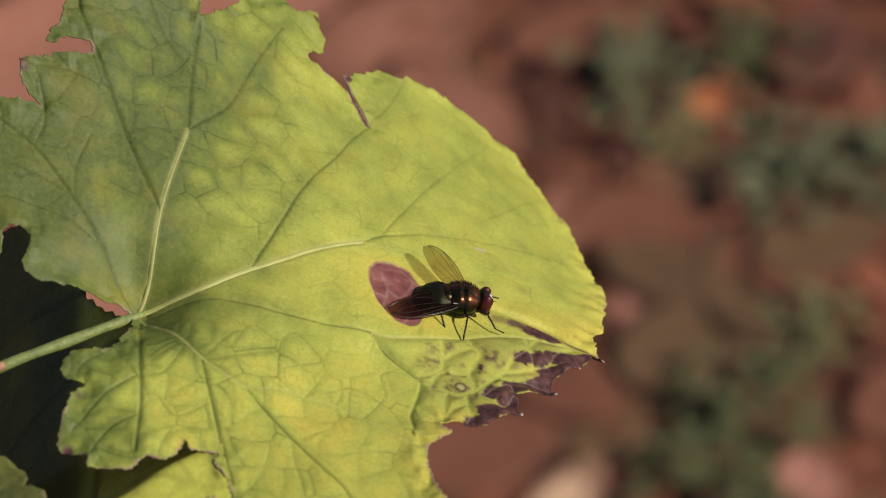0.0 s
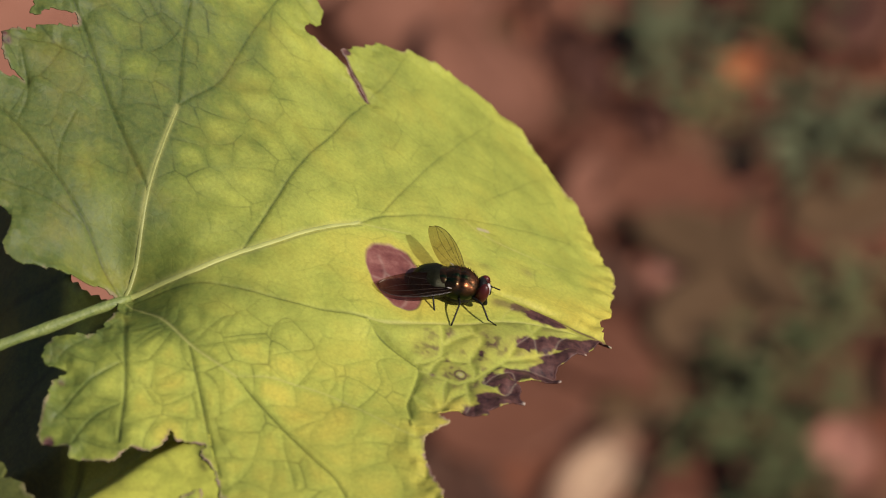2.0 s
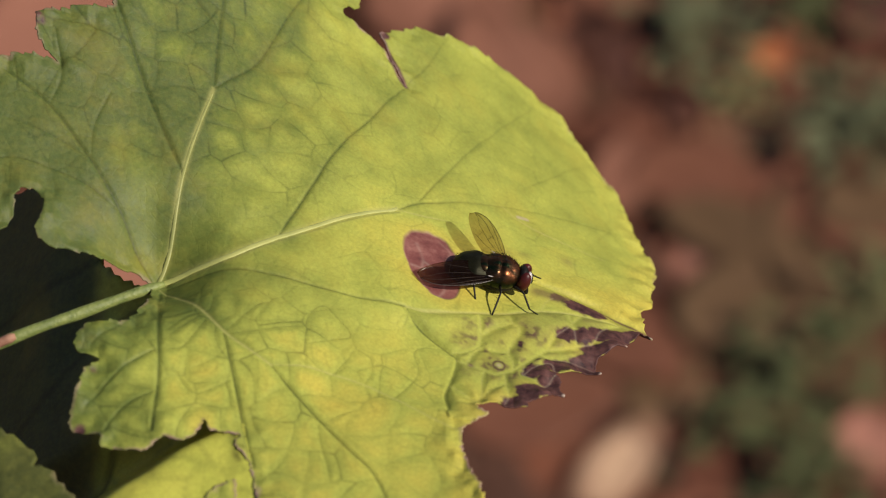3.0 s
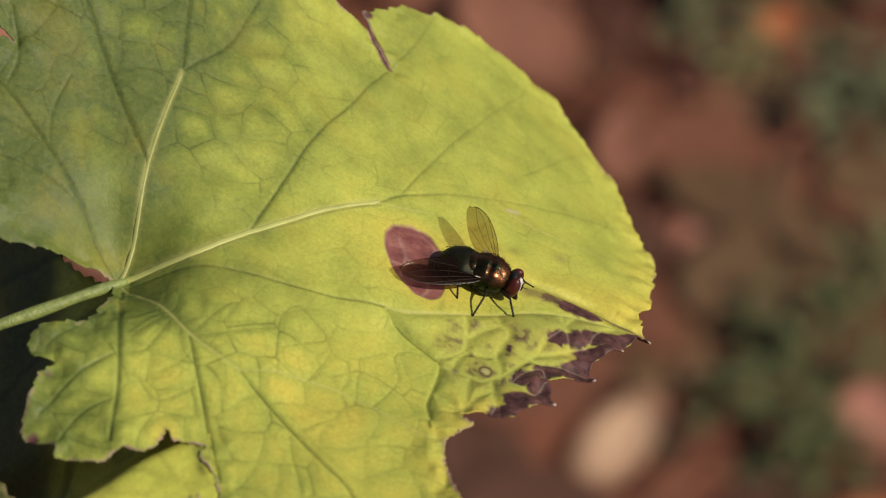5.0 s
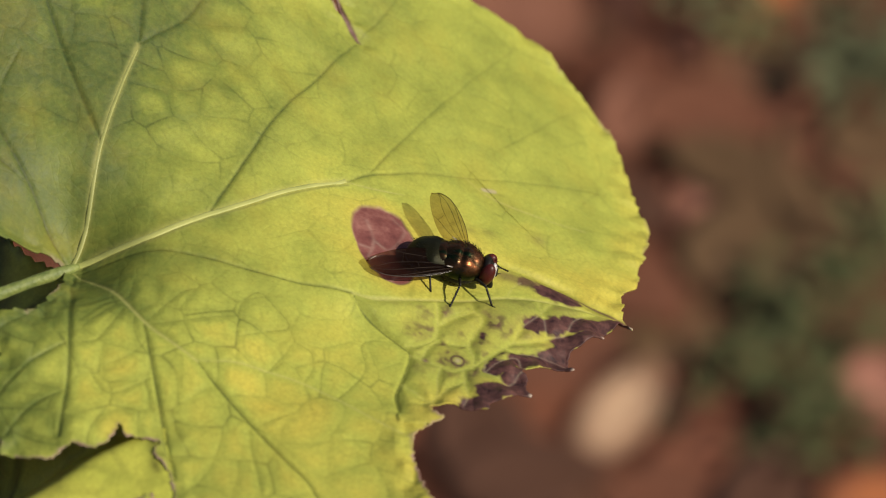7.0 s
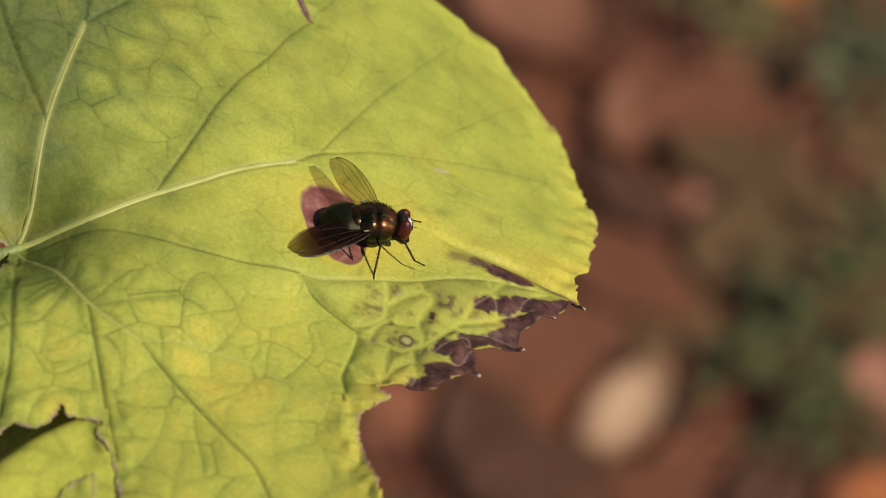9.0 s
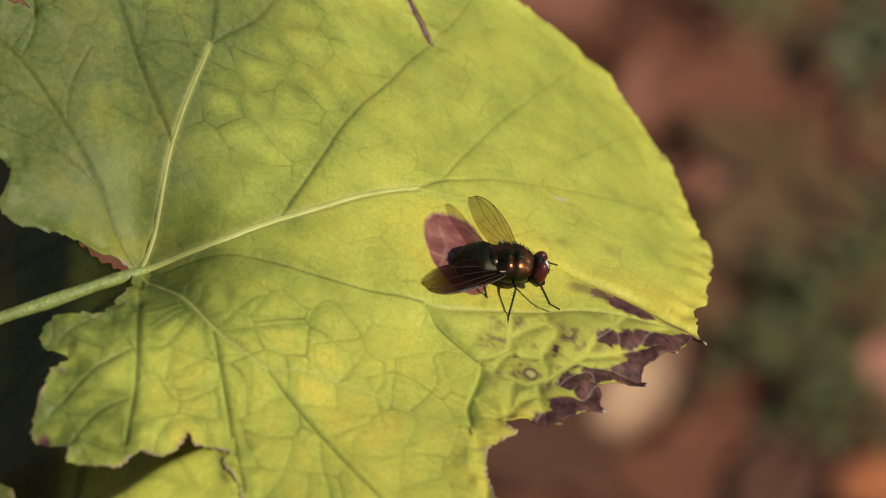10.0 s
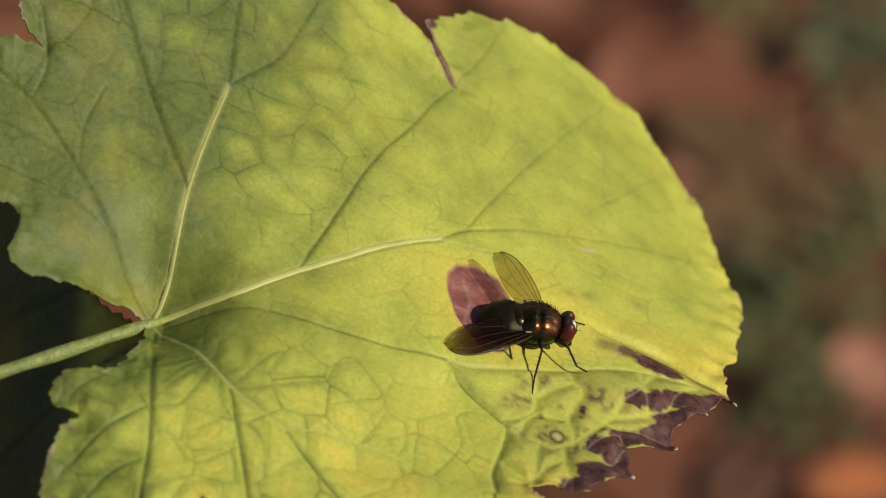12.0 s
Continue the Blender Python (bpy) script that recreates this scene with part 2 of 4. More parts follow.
# the laid-back wing: same membrane, with the shade over the body in its tint
FLY_WING_SMOKY_SHADED = wing_material("fly_wing_smoky_shaded", (0.74, 0.69, 0.56), (0.84, 0.79, 0.68), 0.08, (0.46, 0.35, 0.30))


# ---- mesh helpers ----
def finish(bm, name, material, smooth=True):
    me = bpy.data.meshes.new(name)
    bm.normal_update()
    bm.to_mesh(me)
    bm.free()
    me.materials.append(material)
    if smooth:
        me.polygons.foreach_set("use_smooth", [True] * len(me.polygons))
    return me


def part(name, bm, material, parent, label=""):
    ob = new(name, finish(bm, name, material))
    ob.parent = parent
    return tagged(ob, label)


def spline(points, step):
    """A smooth line through points, in even steps."""
    pts = np.array(points, float)
    ext = np.vstack([2 * pts[0] - pts[1], pts, 2 * pts[-1] - pts[-2]])
    out = []
    for i in range(len(pts) - 1):
        a, b, c, d = ext[i:i + 4]
        n = max(2, int(np.linalg.norm(c - b) / step))
        for k in range(n):
            u = k / n
            out.append(0.5 * (2 * b + (c - a) * u + (2 * a - 5 * b + 4 * c - d) * u * u + (3 * b - a - 3 * c + d) * u ** 3))
    out.append(pts[-1])
    return np.array(out)


def tube(bm, line, radii, sides=8, flat=1.0):
    """A closed round tube along line; flat squeezes it in z."""
    line = [Vector(p) for p in line]
    rings = []
    for i, p in enumerate(line):
        way = (line[min(i + 1, len(line) - 1)] - line[max(i - 1, 0)]).normalized()
        side = way.cross(Vector((0, 0, 1)))
        side = side.normalized() if side.length > 1e-6 else Vector((1, 0, 0))
        up = side.cross(way)
        r = float(radii[i] if hasattr(radii, "__len__") else radii)
        rings.append([bm.verts.new(p + r * (math.cos(a) * side + flat * math.sin(a) * up))
                      for a in (2 * math.pi * k / sides for k in range(sides))])
    for a, b in zip(rings, rings[1:]):
        for k in range(sides):
            bm.faces.new((a[k], a[(k + 1) % sides], b[(k + 1) % sides], b[k]))
    bm.faces.new(rings[0][::-1]), bm.faces.new(rings[-1])
    return bm


def ellipsoid(bm, centre, radii, seg=28, rings=18, turn=None):
    m = Matrix.Translation(centre) @ (turn or Matrix.Identity(4)) @ Matrix.Diagonal((*radii, 1))
    return bmesh.ops.create_uvsphere(bm, u_segments=seg, v_segments=rings, radius=1.0, matrix=m)["verts"]


# ---- ground ----
def ground():
    n = 150
    axis = np.sinh(np.linspace(-7.6, 7.6, n)) * 0.2
    xs, ys = axis, axis + 1.05
    verts, faces = [], []
    for y in ys:
        for x in xs:
            near = math.exp(-((x * x + (y - 1.05) ** 2) / 2.0))
            z = 0.010 * near * (noise.fractal(Vector((x * 9, y * 9, 0)), 1.0, 2.0, 3)) - 0.004
            verts.append((x, y, z))
    for j in range(n - 1):
        for i in range(n - 1):
            a = j * n + i
            faces.append((a, a + 1, a + n + 1, a + n))
    me = bpy.data.meshes.new("ground")
    me.from_pydata(verts, [], faces)
    me.materials.append(SOIL)
    me.polygons.foreach_set("use_smooth", [True] * len(faces))
    tagged(new("ground", me), "reddish brown soil under dry leaf litter", "ground", kind="structure")


ground()


# ---- the large leaf ----
# Millimetres from the point where the stalk meets the blade.
LEAF_AT = Vector((-27.15, -7.0, 1250.0))


def leaf_height(x, y):
    """The broad form of the leaf: it droops to its tip and curls up behind."""
    u, v = x / 30.0, y / 30.0
    z = -7.92 * u + 3.4 * v - 1.91 * u * u - 8.21 * u * v + 1.95 * v * v
    z = z + 0.33 * u ** 3 - 1.44 * u * u * v - 0.97 * u * v * v + 0.25 * v ** 3
    return z - 5.0 * np.exp(-(x * x + y * y) / 36.0)


LOWER_LOBE = [(-0.3, -3.3), (-1.3, -6.3), (-2.4, -8.5), (-4.0, -9.0), (-6.0, -9.7), (-7.2, -11.5), (-6.9, -13.1), (-4.9, -13.7),
              (-6.0, -15.0), (-6.6, -17.1), (-7.2, -19.9), (-7.2, -21.8), (-6.0, -22.5), (-4.3, -22.6), (-4.2, -23.9), (-3.2, -24.3)]
TORN_EDGE = [(-2.1, -24.4), (0.3, -24.6), (1.7, -23.1), (3.7, -23.3), (5.3, -21.9), (5.8, -20.5), (6.5, -21.8), (9.2, -22.1), (8.8, -23.4),
             (10.1, -25.0), (10.8, -28.2), (11.1, -30.6), (10.0, -31.6), (9.2, -30.0), (9.1, -27.8), (8.2, -28.0), (6.8, -28.8), (6.0, -30.4), (5.6, -33.0), (8.0, -36.0)]
FRONT_LOBE = [(12.3, -39.5), (16.3, -44.8), (24.2, -48.2), (32.1, -46.1), (36.0, -39.9), (33.6, -31.9)]
SINUS_EDGE = [(32.7, -27.3), (31.9, -24.8), (31.2, -22.6), (31.1, -20.4), (31.2, -18.9), (32.3, -17.8), (33.7, -16.8), (32.7, -16.0)]
TIP_EDGE = [(32.4, -15.0), (33.7, -14.5), (34.7, -14.0), (35.4, -14.4), (36.7, -14.4), (37.6, -14.3), (37.9, -13.5), (39.4, -12.7), (40.7, -11.6),
            (41.5, -11.4), (41.0, -10.2), (41.2, -8.6), (40.8, -7.4), (42.5, -6.8), (44.0, -5.8), (45.5, -5.7), (45.0, -4.5), (45.2, -3.0), (45.8, -2.2),
            (47.3, -0.8), (48.5, 0.1), (48.4, 0.7), (49.5, 2.3), (50.5, 3.9), (51.3, 2.9), (51.2, 4.4)]
ROUND_EDGE = [(50.6, 5.5), (50.6, 8.2), (50.5, 9.8), (51.8, 11.6), (52.1, 14.4), (52.6, 18.0), (53.1, 22.6), (52.1, 25.2), (51.3, 28.8), (49.3, 37.2), (47.2, 40.4),
              (44.1, 43.7), (42.3, 45.5), (39.6, 46.1), (35.8, 46.2), (33.0, 45.8), (28.2, 44.6), (25.4, 42.4), (23.5, 40.7)]
SLIT = [(22.5, 39.2), (23.3, 37.9), (23.8, 36.2), (24.6, 34.7), (25.3, 33.6), (24.4, 34.6), (23.6, 36.1), (23.0, 37.6), (22.0, 37.9)]
UPPER_LOBE = [(20.4, 38.2), (18.8, 38.9), (18.7, 39.7), (19.3, 41.0), (20.1, 41.5), (20.5, 43.3), (20.0, 44.3), (19.8, 46.3), (18.6, 46.0), (17.0, 44.4), (14.3, 46.6), (11.9, 42.6), (7.0, 36.4),
              (6.8, 39.3), (6.4, 44.2), (1.9, 46.7), (-3.1, 43.1), (-6.5, 37.8), (-7.9, 32.3)]
BACK_LOBE = [(-8.5, 29.8), (-9.8, 27.7), (-9.4, 26.8), (-7.6, 28.0), (-5.5, 28.4), (-4.9, 27.6), (-5.9, 26.5), (-8.2, 26.0), (-10.5, 25.0),
             (-12.4, 23.4), (-12.5, 21.8), (-11.7, 20.2), (-10.2, 19.2), (-11.8, 19.3), (-14.7, 18.8), (-18.0, 16.9), (-20.4, 12.4)]
SIDE_LOBE = [(-20.9, 6.2), (-18.8, 1.3), (-16.0, -0.4), (-14.2, 1.2), (-13.6, 4.3), (-11.5, 4.3), (-11.1, 2.2), (-11.7, 0.1), (-10.4, -1.1),
             (-7.5, -1.1), (-4.0, -0.7), (-1.4, -0.4), (-0.6, -1.3)]

# line, half width at start and end, and how it shows: raised, dark groove or pale
VEINS = []


def vein(line, wide, thin, kind="dark"):
    VEINS.append((line, wide, thin, kind))


# along the middle
vein([(-0.1, -0.6), (2.8, 0.3), (7.0, 1.2), (9.9, 2.9), (12.2, 4.7), (16.2, 7.5), (20.6, 10.7), (24.5, 13.2)], 0.42, 0.30, "raised")
vein([(24.5, 13.2), (26.7, 15.1), (29.8, 16.9), (35.2, 19.8), (40.0, 22.3), (44.8, 24.6), (48.9, 26.3)], 0.26, 0.1)
vein([(35.7, 20.1), (37.9, 18.7), (42.7, 18.0), (47.0, 18.3)], 0.16, 0.08, "pale")
vein([(24.5, 13.2), (27.0, 13.4), (30.0, 14.0)], 0.18, 0.06, "pale")
vein([(12.2, 4.7), (15.7, 12.8), (19.4, 21.4), (25.2, 33.0)], 0.22, 0.13)
vein([(26.7, 15.3), (29.9, 22.1), (34.2, 30.8), (39.5, 42.0)], 0.2, 0.12)
vein([(25.4, 33.6), (28.2, 39.4), (29.6, 43.8)], 0.16, 0.1)
vein([(38.5, 25.6), (40.7, 29.2), (44.4, 36.0), (46.6, 39.8)], 0.18, 0.08)
# to the tip lobe
vein([(0.5, -1.1), (7.3, -0.3), (12.7, -0.6), (19.4, -1.4), (25.4, -1.5)], 0.13, 0.17)
vein([(25.4, -1.5), (27.2, -1.5), (30.2, -0.6), (33.3, 0.5), (36.3, 1.6), (39.5, 2.9), (43.7, 3.6), (48.0, 4.3), (50.5, 4.3)], 0.26, 0.14, "pale")
vein([(25.4, -1.5), (26.5, -3.4), (28.3, -5.1), (29.8, -6.4), (30.6, -7.3), (30.3, -9.6), (29.8, -11.6), (29.4, -13.4), (29.7, -16.0)], 0.2, 0.14)
# downwards
vein([(0.4, -1.2), (4.4, -5.5), (7.4, -9.2), (10.3, -11.6), (12.1, -13.0)], 0.2, 0.16, "pale")
vein([(12.1, -13.0), (14.9, -16.7), (17.5, -20.0), (20.1, -23.4), (22.6, -26.8), (25.2, -34.6)], 0.2, 0.12)
vein([(7.3, -9.4), (8.2, -13.6), (8.9, -17.2), (9.7, -21.5), (10.7, -26.0)], 0.22, 0.14)
vein([(12.1, -13.0), (15.7, -12.5), (20.6, -13.3), (24.1, -14.9), (28.8, -18.1), (30.8, -19.5)], 0.13, 0.1, "pale")
vein([(0.4, -1.8), (0.8, -9.2), (1.1, -14.8), (0.7, -22.2)], 0.25, 0.14)
vein([(0.9, -12.0), (-2.9, -15.2), (-5.8, -19.5)], 0.18, 0.1)
vein([(0.9, -17.1), (-2.2, -19.4), (-3.9, -22.3)], 0.17, 0.1)
vein([(0.5, -4.5), (-2.5, -8.8), (-5.6, -12.0)], 0.13, 0.08)
# upwards
vein([(0.0, -0.8), (1.3, 2.9), (2.6, 9.9), (4.0, 15.9), (5.4, 21.3)], 0.26, 0.18, "raised")
vein([(5.4, 21.3), (5.8, 29.0), (6.5, 35.5)], 0.24, 0.14)
vein([(2.6, 9.9), (-0.1, 15.8), (-2.1, 20.9), (-4.3, 27.0), (-6.5, 32.7), (-6.0, 37.9)], 0.26, 0.16)
vein([(5.4, 21.3), (9.5, 26.3), (12.5, 33.4), (15.7, 41.1)], 0.2, 0.12)
vein([(5.4, 29.2), (2.6, 32.7), (1.1, 36.3), (-0.1, 42.4)], 0.19, 0.1)
# backwards
vein([(-0.2, -0.6), (-1.8, 1.6), (-3.5, 4.8), (-6.6, 9.2), (-10.9, 14.3), (-15.4, 17.3)], 0.24, 0.14)
vein([(-3.5, 4.8), (-7.9, 6.8), (-13.9, 8.0), (-17.9, 7.1)], 0.16, 0.1)
vein([(-6.6, 9.2), (-9.9, 10.8), (-14.9, 12.2)], 0.15, 0.08)
vein([(-6.6, 9.2), (-6.4, 13.1), (-4.9, 17.3)], 0.15, 0.08)
vein([(-10.9, 14.3), (-9.8, 18.0), (-10.6, 22.6)], 0.15, 0.08)
MAJOR = len(VEINS)

# lesser veins that stand out
vein([(7.5, -9.4), (10.6, -8.7), (14.9, -7.2)], 0.12, 0.1, "minor")
vein([(15.4, -12.4), (15.5, -9.7), (15.6, -5.7), (17.0, -3.6), (18.3, -4.7), (19.9, -7.0), (17.9, -8.2), (15.6, -9.5)], 0.12, 0.1, "minor")
vein([(19.9, -7.0), (20.4, -8.6), (21.9, -9.7), (22.0, -11.8), (21.4, -13.3)], 0.12, 0.1, "minor")
vein([(20.4, -8.6), (19.5, -10.6), (18.4, -12.5)], 0.12, 0.1, "minor")
vein([(29.8, -6.2), (27.3, -6.2), (26.3, -7.3), (26.7, -10.1), (26.1, -12.0), (24.4, -14.9)], 0.12, 0.1, "minor")
vein([(16.8, -20.1), (17.2, -22.7), (17.8, -25.2), (18.2, -27.8)], 0.13, 0.1, "minor")
vein([(17.3, -19.7), (18.9, -18.4), (20.3, -17.6)], 0.12, 0.1, "minor")
vein([(7.4, -9.2), (10.4, -5.5), (11.8, -4.5), (11.5, -3.3)], 0.13, 0.1, "minor")
vein([(1.8, -9.3), (3.6, -7.2), (5.7, -6.3), (6.1, -4.4)], 0.13, 0.1, "minor")
vein([(0.8, -12.1), (3.0, -11.8), (4.1, -10.4), (5.4, -7.8)], 0.13, 0.1, "minor")
vein([(4.4, -14.1), (6.5, -12.9), (7.8, -11.1)], 0.13, 0.1, "minor")
vein([(1.3, -14.5), (2.8, -14.9), (4.8, -17.1), (8.5, -15.1)], 0.13, 0.1, "minor")

# pale veins round the puffed pockets of the tip lobe
POCKETS = [
    [(33.0, 0.3), (33.1, -2.8), (32.8, -4.5), (31.6, -5.7), (30.2, -6.3)],
    [(36.1, 1.3), (36.5, -0.2), (37.2, -1.1), (36.4, -3.3), (35.9, -4.7), (36.4, -6.6), (36.2, -8.2)],
    [(30.6, -7.3), (31.6, -7.7), (33.4, -8.4), (34.9, -8.9), (36.6, -7.6), (37.6, -6.2), (39.2, -4.2), (40.0, -3.2), (42.0, -2.4), (43.6, -1.3), (44.9, -0.4), (45.8, 1.9), (48.0, 4.3)],
    [(31.6, -7.7), (32.3, -5.8), (33.1, -4.8)],
    [(40.0, -3.2), (40.7, -1.1), (42.3, 1.0), (43.7, 3.5)],
    [(37.6, -6.2), (37.3, -8.5), (38.4, -6.9), (40.2, -5.5), (40.7, -7.0)],
]
POCKETS += [
    [(33.4, -8.4), (33.1, -10.4), (33.0, -13.2), (31.7, -14.6)],
    [(35.4, -8.6), (35.6, -11.0), (35.8, -12.6), (35.4, -13.8)],
    [(33.2, -13.2), (34.2, -11.5), (35.5, -10.5)],
    [(29.9, -11.6), (31.2, -12.8), (31.9, -13.6), (32.8, -14.1)],
    [(39.2, -4.2), (40.2, -4.6), (42.0, -4.3), (43.5, -4.3), (44.8, -4.6)],
    [(39.5, 2.9), (40.0, 4.4), (40.8, 5.5)],
]
POCKETS += [
    [(37.3, -8.5), (38.4, -9.0), (39.4, -10.0), (40.7, -7.9)],
    [(42.4, 3.0), (42.9, 0.7), (43.1, -1.5)],
    [(34.3, -4.8), (35.9, -4.7)],
    [(33.1, -2.8), (34.8, -1.3), (36.5, -0.2)],
]
LOBE = [(25.4, -1.5), (28.3, -5.1), (30.6, -7.3), (30.3, -9.6), (29.4, -13.4), (29.7, -17.5), (38, -18), (55, -8), (53, 4.4), (48, 4.3), (43.7, 3.6), (39.5, 2.9), (33.3, 0.5)]


class Field:
    """A fine square grid over a leaf, on which lines are spread out."""

    def __init__(self, lo, hi, cell=0.1):
        self.lo, self.cell = np.array(lo, float), cell
        self.nx, self.ny = (int((b - a) / cell) + 2 for a, b in zip(lo, hi))
        self.gx = self.lo[0] + cell * np.arange(self.nx)
        self.gy = self.lo[1] + cell * np.arange(self.ny)

    def near(self, points, reach):
        """The distance to the nearest of the points, up to reach."""
        out = np.full((self.ny, self.nx), float(reach))
        for x, y in points:
            i, j, s = self.window(x, y, reach)
            d = np.hypot(self.gx[None, i:i + s] - x, self.gy[j:j + s, None] - y)
            box = out[j:j + s, i:i + s]
            np.minimum(box, d, out=box)
        return out

    def window(self, x, y, reach):
        i, j = int((x - reach - self.lo[0]) / self.cell), int((y - reach - self.lo[1]) / self.cell)
        return max(i, 0), max(j, 0), int(2 * reach / self.cell) + 2

    def ridge(self, lines):
        """The height of soft ridges along lines: points, half widths and strengths."""
        out = np.zeros((self.ny, self.nx))
        for points, half, strength in lines:
            half = np.broadcast_to(half, len(points))
            for (x, y), h in zip(points, half):
                i, j, s = self.window(x, y, 2.5 * h)
                d = ((self.gx[None, i:i + s] - x) ** 2 + (self.gy[j:j + s, None] - y) ** 2) / (h * h)
                box = out[j:j + s, i:i + s]
                np.maximum(box, strength * np.exp(-d), out=box)
        return out

    def at(self, values, p):
        u = np.clip((p[:, 0] - self.lo[0]) / self.cell, 0, self.nx - 1.001)
        v = np.clip((p[:, 1] - self.lo[1]) / self.cell, 0, self.ny - 1.001)
        i, j = u.astype(int), v.astype(int)
        u, v = u - i, v - j
        return (values[j, i] * (1 - u) + values[j, i + 1] * u) * (1 - v) + (values[j + 1, i] * (1 - u) + values[j + 1, i + 1] * u) * v


def cell_edges(field, size, seed, sway=0.5):
    """The distance to the edges of uneven cells of that size, which divide the field like the lesser veins."""
    rng = np.random.default_rng(seed)
    x, y = np.meshgrid(field.gx, field.gy)
    x, y = x + sway * np.sin(0.55 * y + 1.2 * np.sin(0.31 * x)) * size / 3, y + sway * np.sin(0.6 * x + 1.1 * np.sin(0.37 * y) + 2) * size / 3
    nx, ny = int((field.gx[-1] - field.lo[0]) / size) + 9, int((field.gy[-1] - field.lo[1]) / size) + 9
    shift = rng.uniform(0.08, 0.92, (ny, nx, 2))
    u, v = (x - field.lo[0]) / size + 4, (y - field.lo[1]) / size + 4
    i, j = np.clip(u.astype(int), 2, nx - 3), np.clip(v.astype(int), 2, ny - 3)
    first, second = np.full(x.shape, 9.0), np.full(x.shape, 9.0)
    for dj in range(-2, 3):
        for di in range(-2, 3):
            s = shift[j + dj, i + di]
            d = np.hypot(i + di + s[..., 0] - u, j + dj + s[..., 1] - v)
            second = np.minimum(second, np.maximum(first, d))
            first = np.minimum(first, d)
    return (second - first) * 0.5 * size


def nearest_index(points, targets):
    return np.array([np.hypot(targets[:, 0] - x, targets[:, 1] - y).argmin() for x, y in points])


def fbm(points, scale, seed=0.0):
    """Uneven waves, worked out on a grid and spread to the points."""
    field = Field(points.min(0) - 1, points.max(0) + 1, min(1.0, 0.3 / scale))
    grid = [[noise.fractal(Vector((x * scale, y * scale, seed)), 1.0, 2.0, 3) for x in field.gx] for y in field.gy]
    return field.at(np.array(grid), points)


def inside(points, loop):
    x, y = points[:, 0], points[:, 1]
    hit = np.zeros(len(points), bool)
    a = loop[-1]
    for b in loop:
        if a[1] != b[1]:
            cross = ((a[1] > y) != (b[1] > y)) & (x < (b[0] - a[0]) * (y - a[1]) / (b[1] - a[1]) + a[0])
            hit ^= cross
        a = b
    return hit


def fill_sheet(loop, step, seam=None):
    """Points and triangles that fill a closed outline evenly; seam: two places on the outline to be joined by a straight row of edges."""
    from mathutils.geometry import delaunay_2d_cdt
    lo, hi = loop.min(0), loop.max(0)
    rows = []
    for j, y in enumerate(np.arange(lo[1], hi[1], step * 0.866)):
        xs = np.arange(lo[0] + (j % 2) * step / 2, hi[0], step)
        rows.append(np.stack([xs, np.full(len(xs), y)], 1))
    grid = np.vstack(rows)
    grid = grid[inside(grid, loop)]
    field = Field(lo - 1, hi + 1, 0.1)
    grid = grid[field.at(field.near(loop, 0.5), grid) > step * 0.55]
    n = len(loop)
    edges = [(i, (i + 1) % n) for i in range(n)]
    row = np.empty((0, 2))
    if seam:
        i, j = nearest_index(seam, loop)
        row = np.linspace(loop[i], loop[j], int(np.linalg.norm(loop[j] - loop[i]) / step))[1:-1]
        grid = grid[field.at(field.near(row, 0.5), grid) > step * 0.55]
        chain = [i, *range(n, n + len(row)), j]
        edges += list(zip(chain, chain[1:]))
    pts = np.vstack([loop, row, grid])
    v, _, f, _, _, _ = delaunay_2d_cdt([Vector(p) for p in pts], edges, [list(range(n))], 1, 1e-6)
    return np.array([tuple(p) for p in v]), [tuple(t) for t in f]


def toothed(line, depth, pitch, seed):
    """Small uneven teeth and nibbles on a margin line."""
    rng = np.random.default_rng(seed)
    way = np.gradient(line, axis=0)
    side = np.stack([way[:, 1], -way[:, 0]], 1) / (np.linalg.norm(way, axis=1)[:, None] + 1e-9)
    run = np.concatenate([[0], np.cumsum(np.linalg.norm(np.diff(line, axis=0), axis=1))])
    phase = run / pitch + 0.35 * np.sin(run / pitch * 1.7 + seed)
    tooth = (phase % 1.0) ** 1.6 - 0.4
    wave = np.interp(run, np.linspace(0, run[-1], max(4, int(run[-1] / 0.5))), rng.normal(0, 0.35, max(4, int(run[-1] / 0.5))))
    return line + side * (depth * (tooth + 0.5 * wave))[:, None]


def sheet_mesh(name, verts, faces, material, masks, thick):
    me = bpy.data.meshes.new(name)
    me.from_pydata([tuple(p) for p in verts * MM], [], faces)
    for key, values in masks.items():
        me.attributes.new(key, "FLOAT", "POINT").data.foreach_set("value", np.clip(values, 0, 1).astype(np.float32))
    me.materials.append(material)
    me.polygons.foreach_set("use_smooth", [True] * len(me.polygons))
    ob = new(name, me)
    mod = ob.modifiers.new("thickness", "SOLIDIFY")
    mod.thickness, mod.offset = thick * MM, -1
    return ob


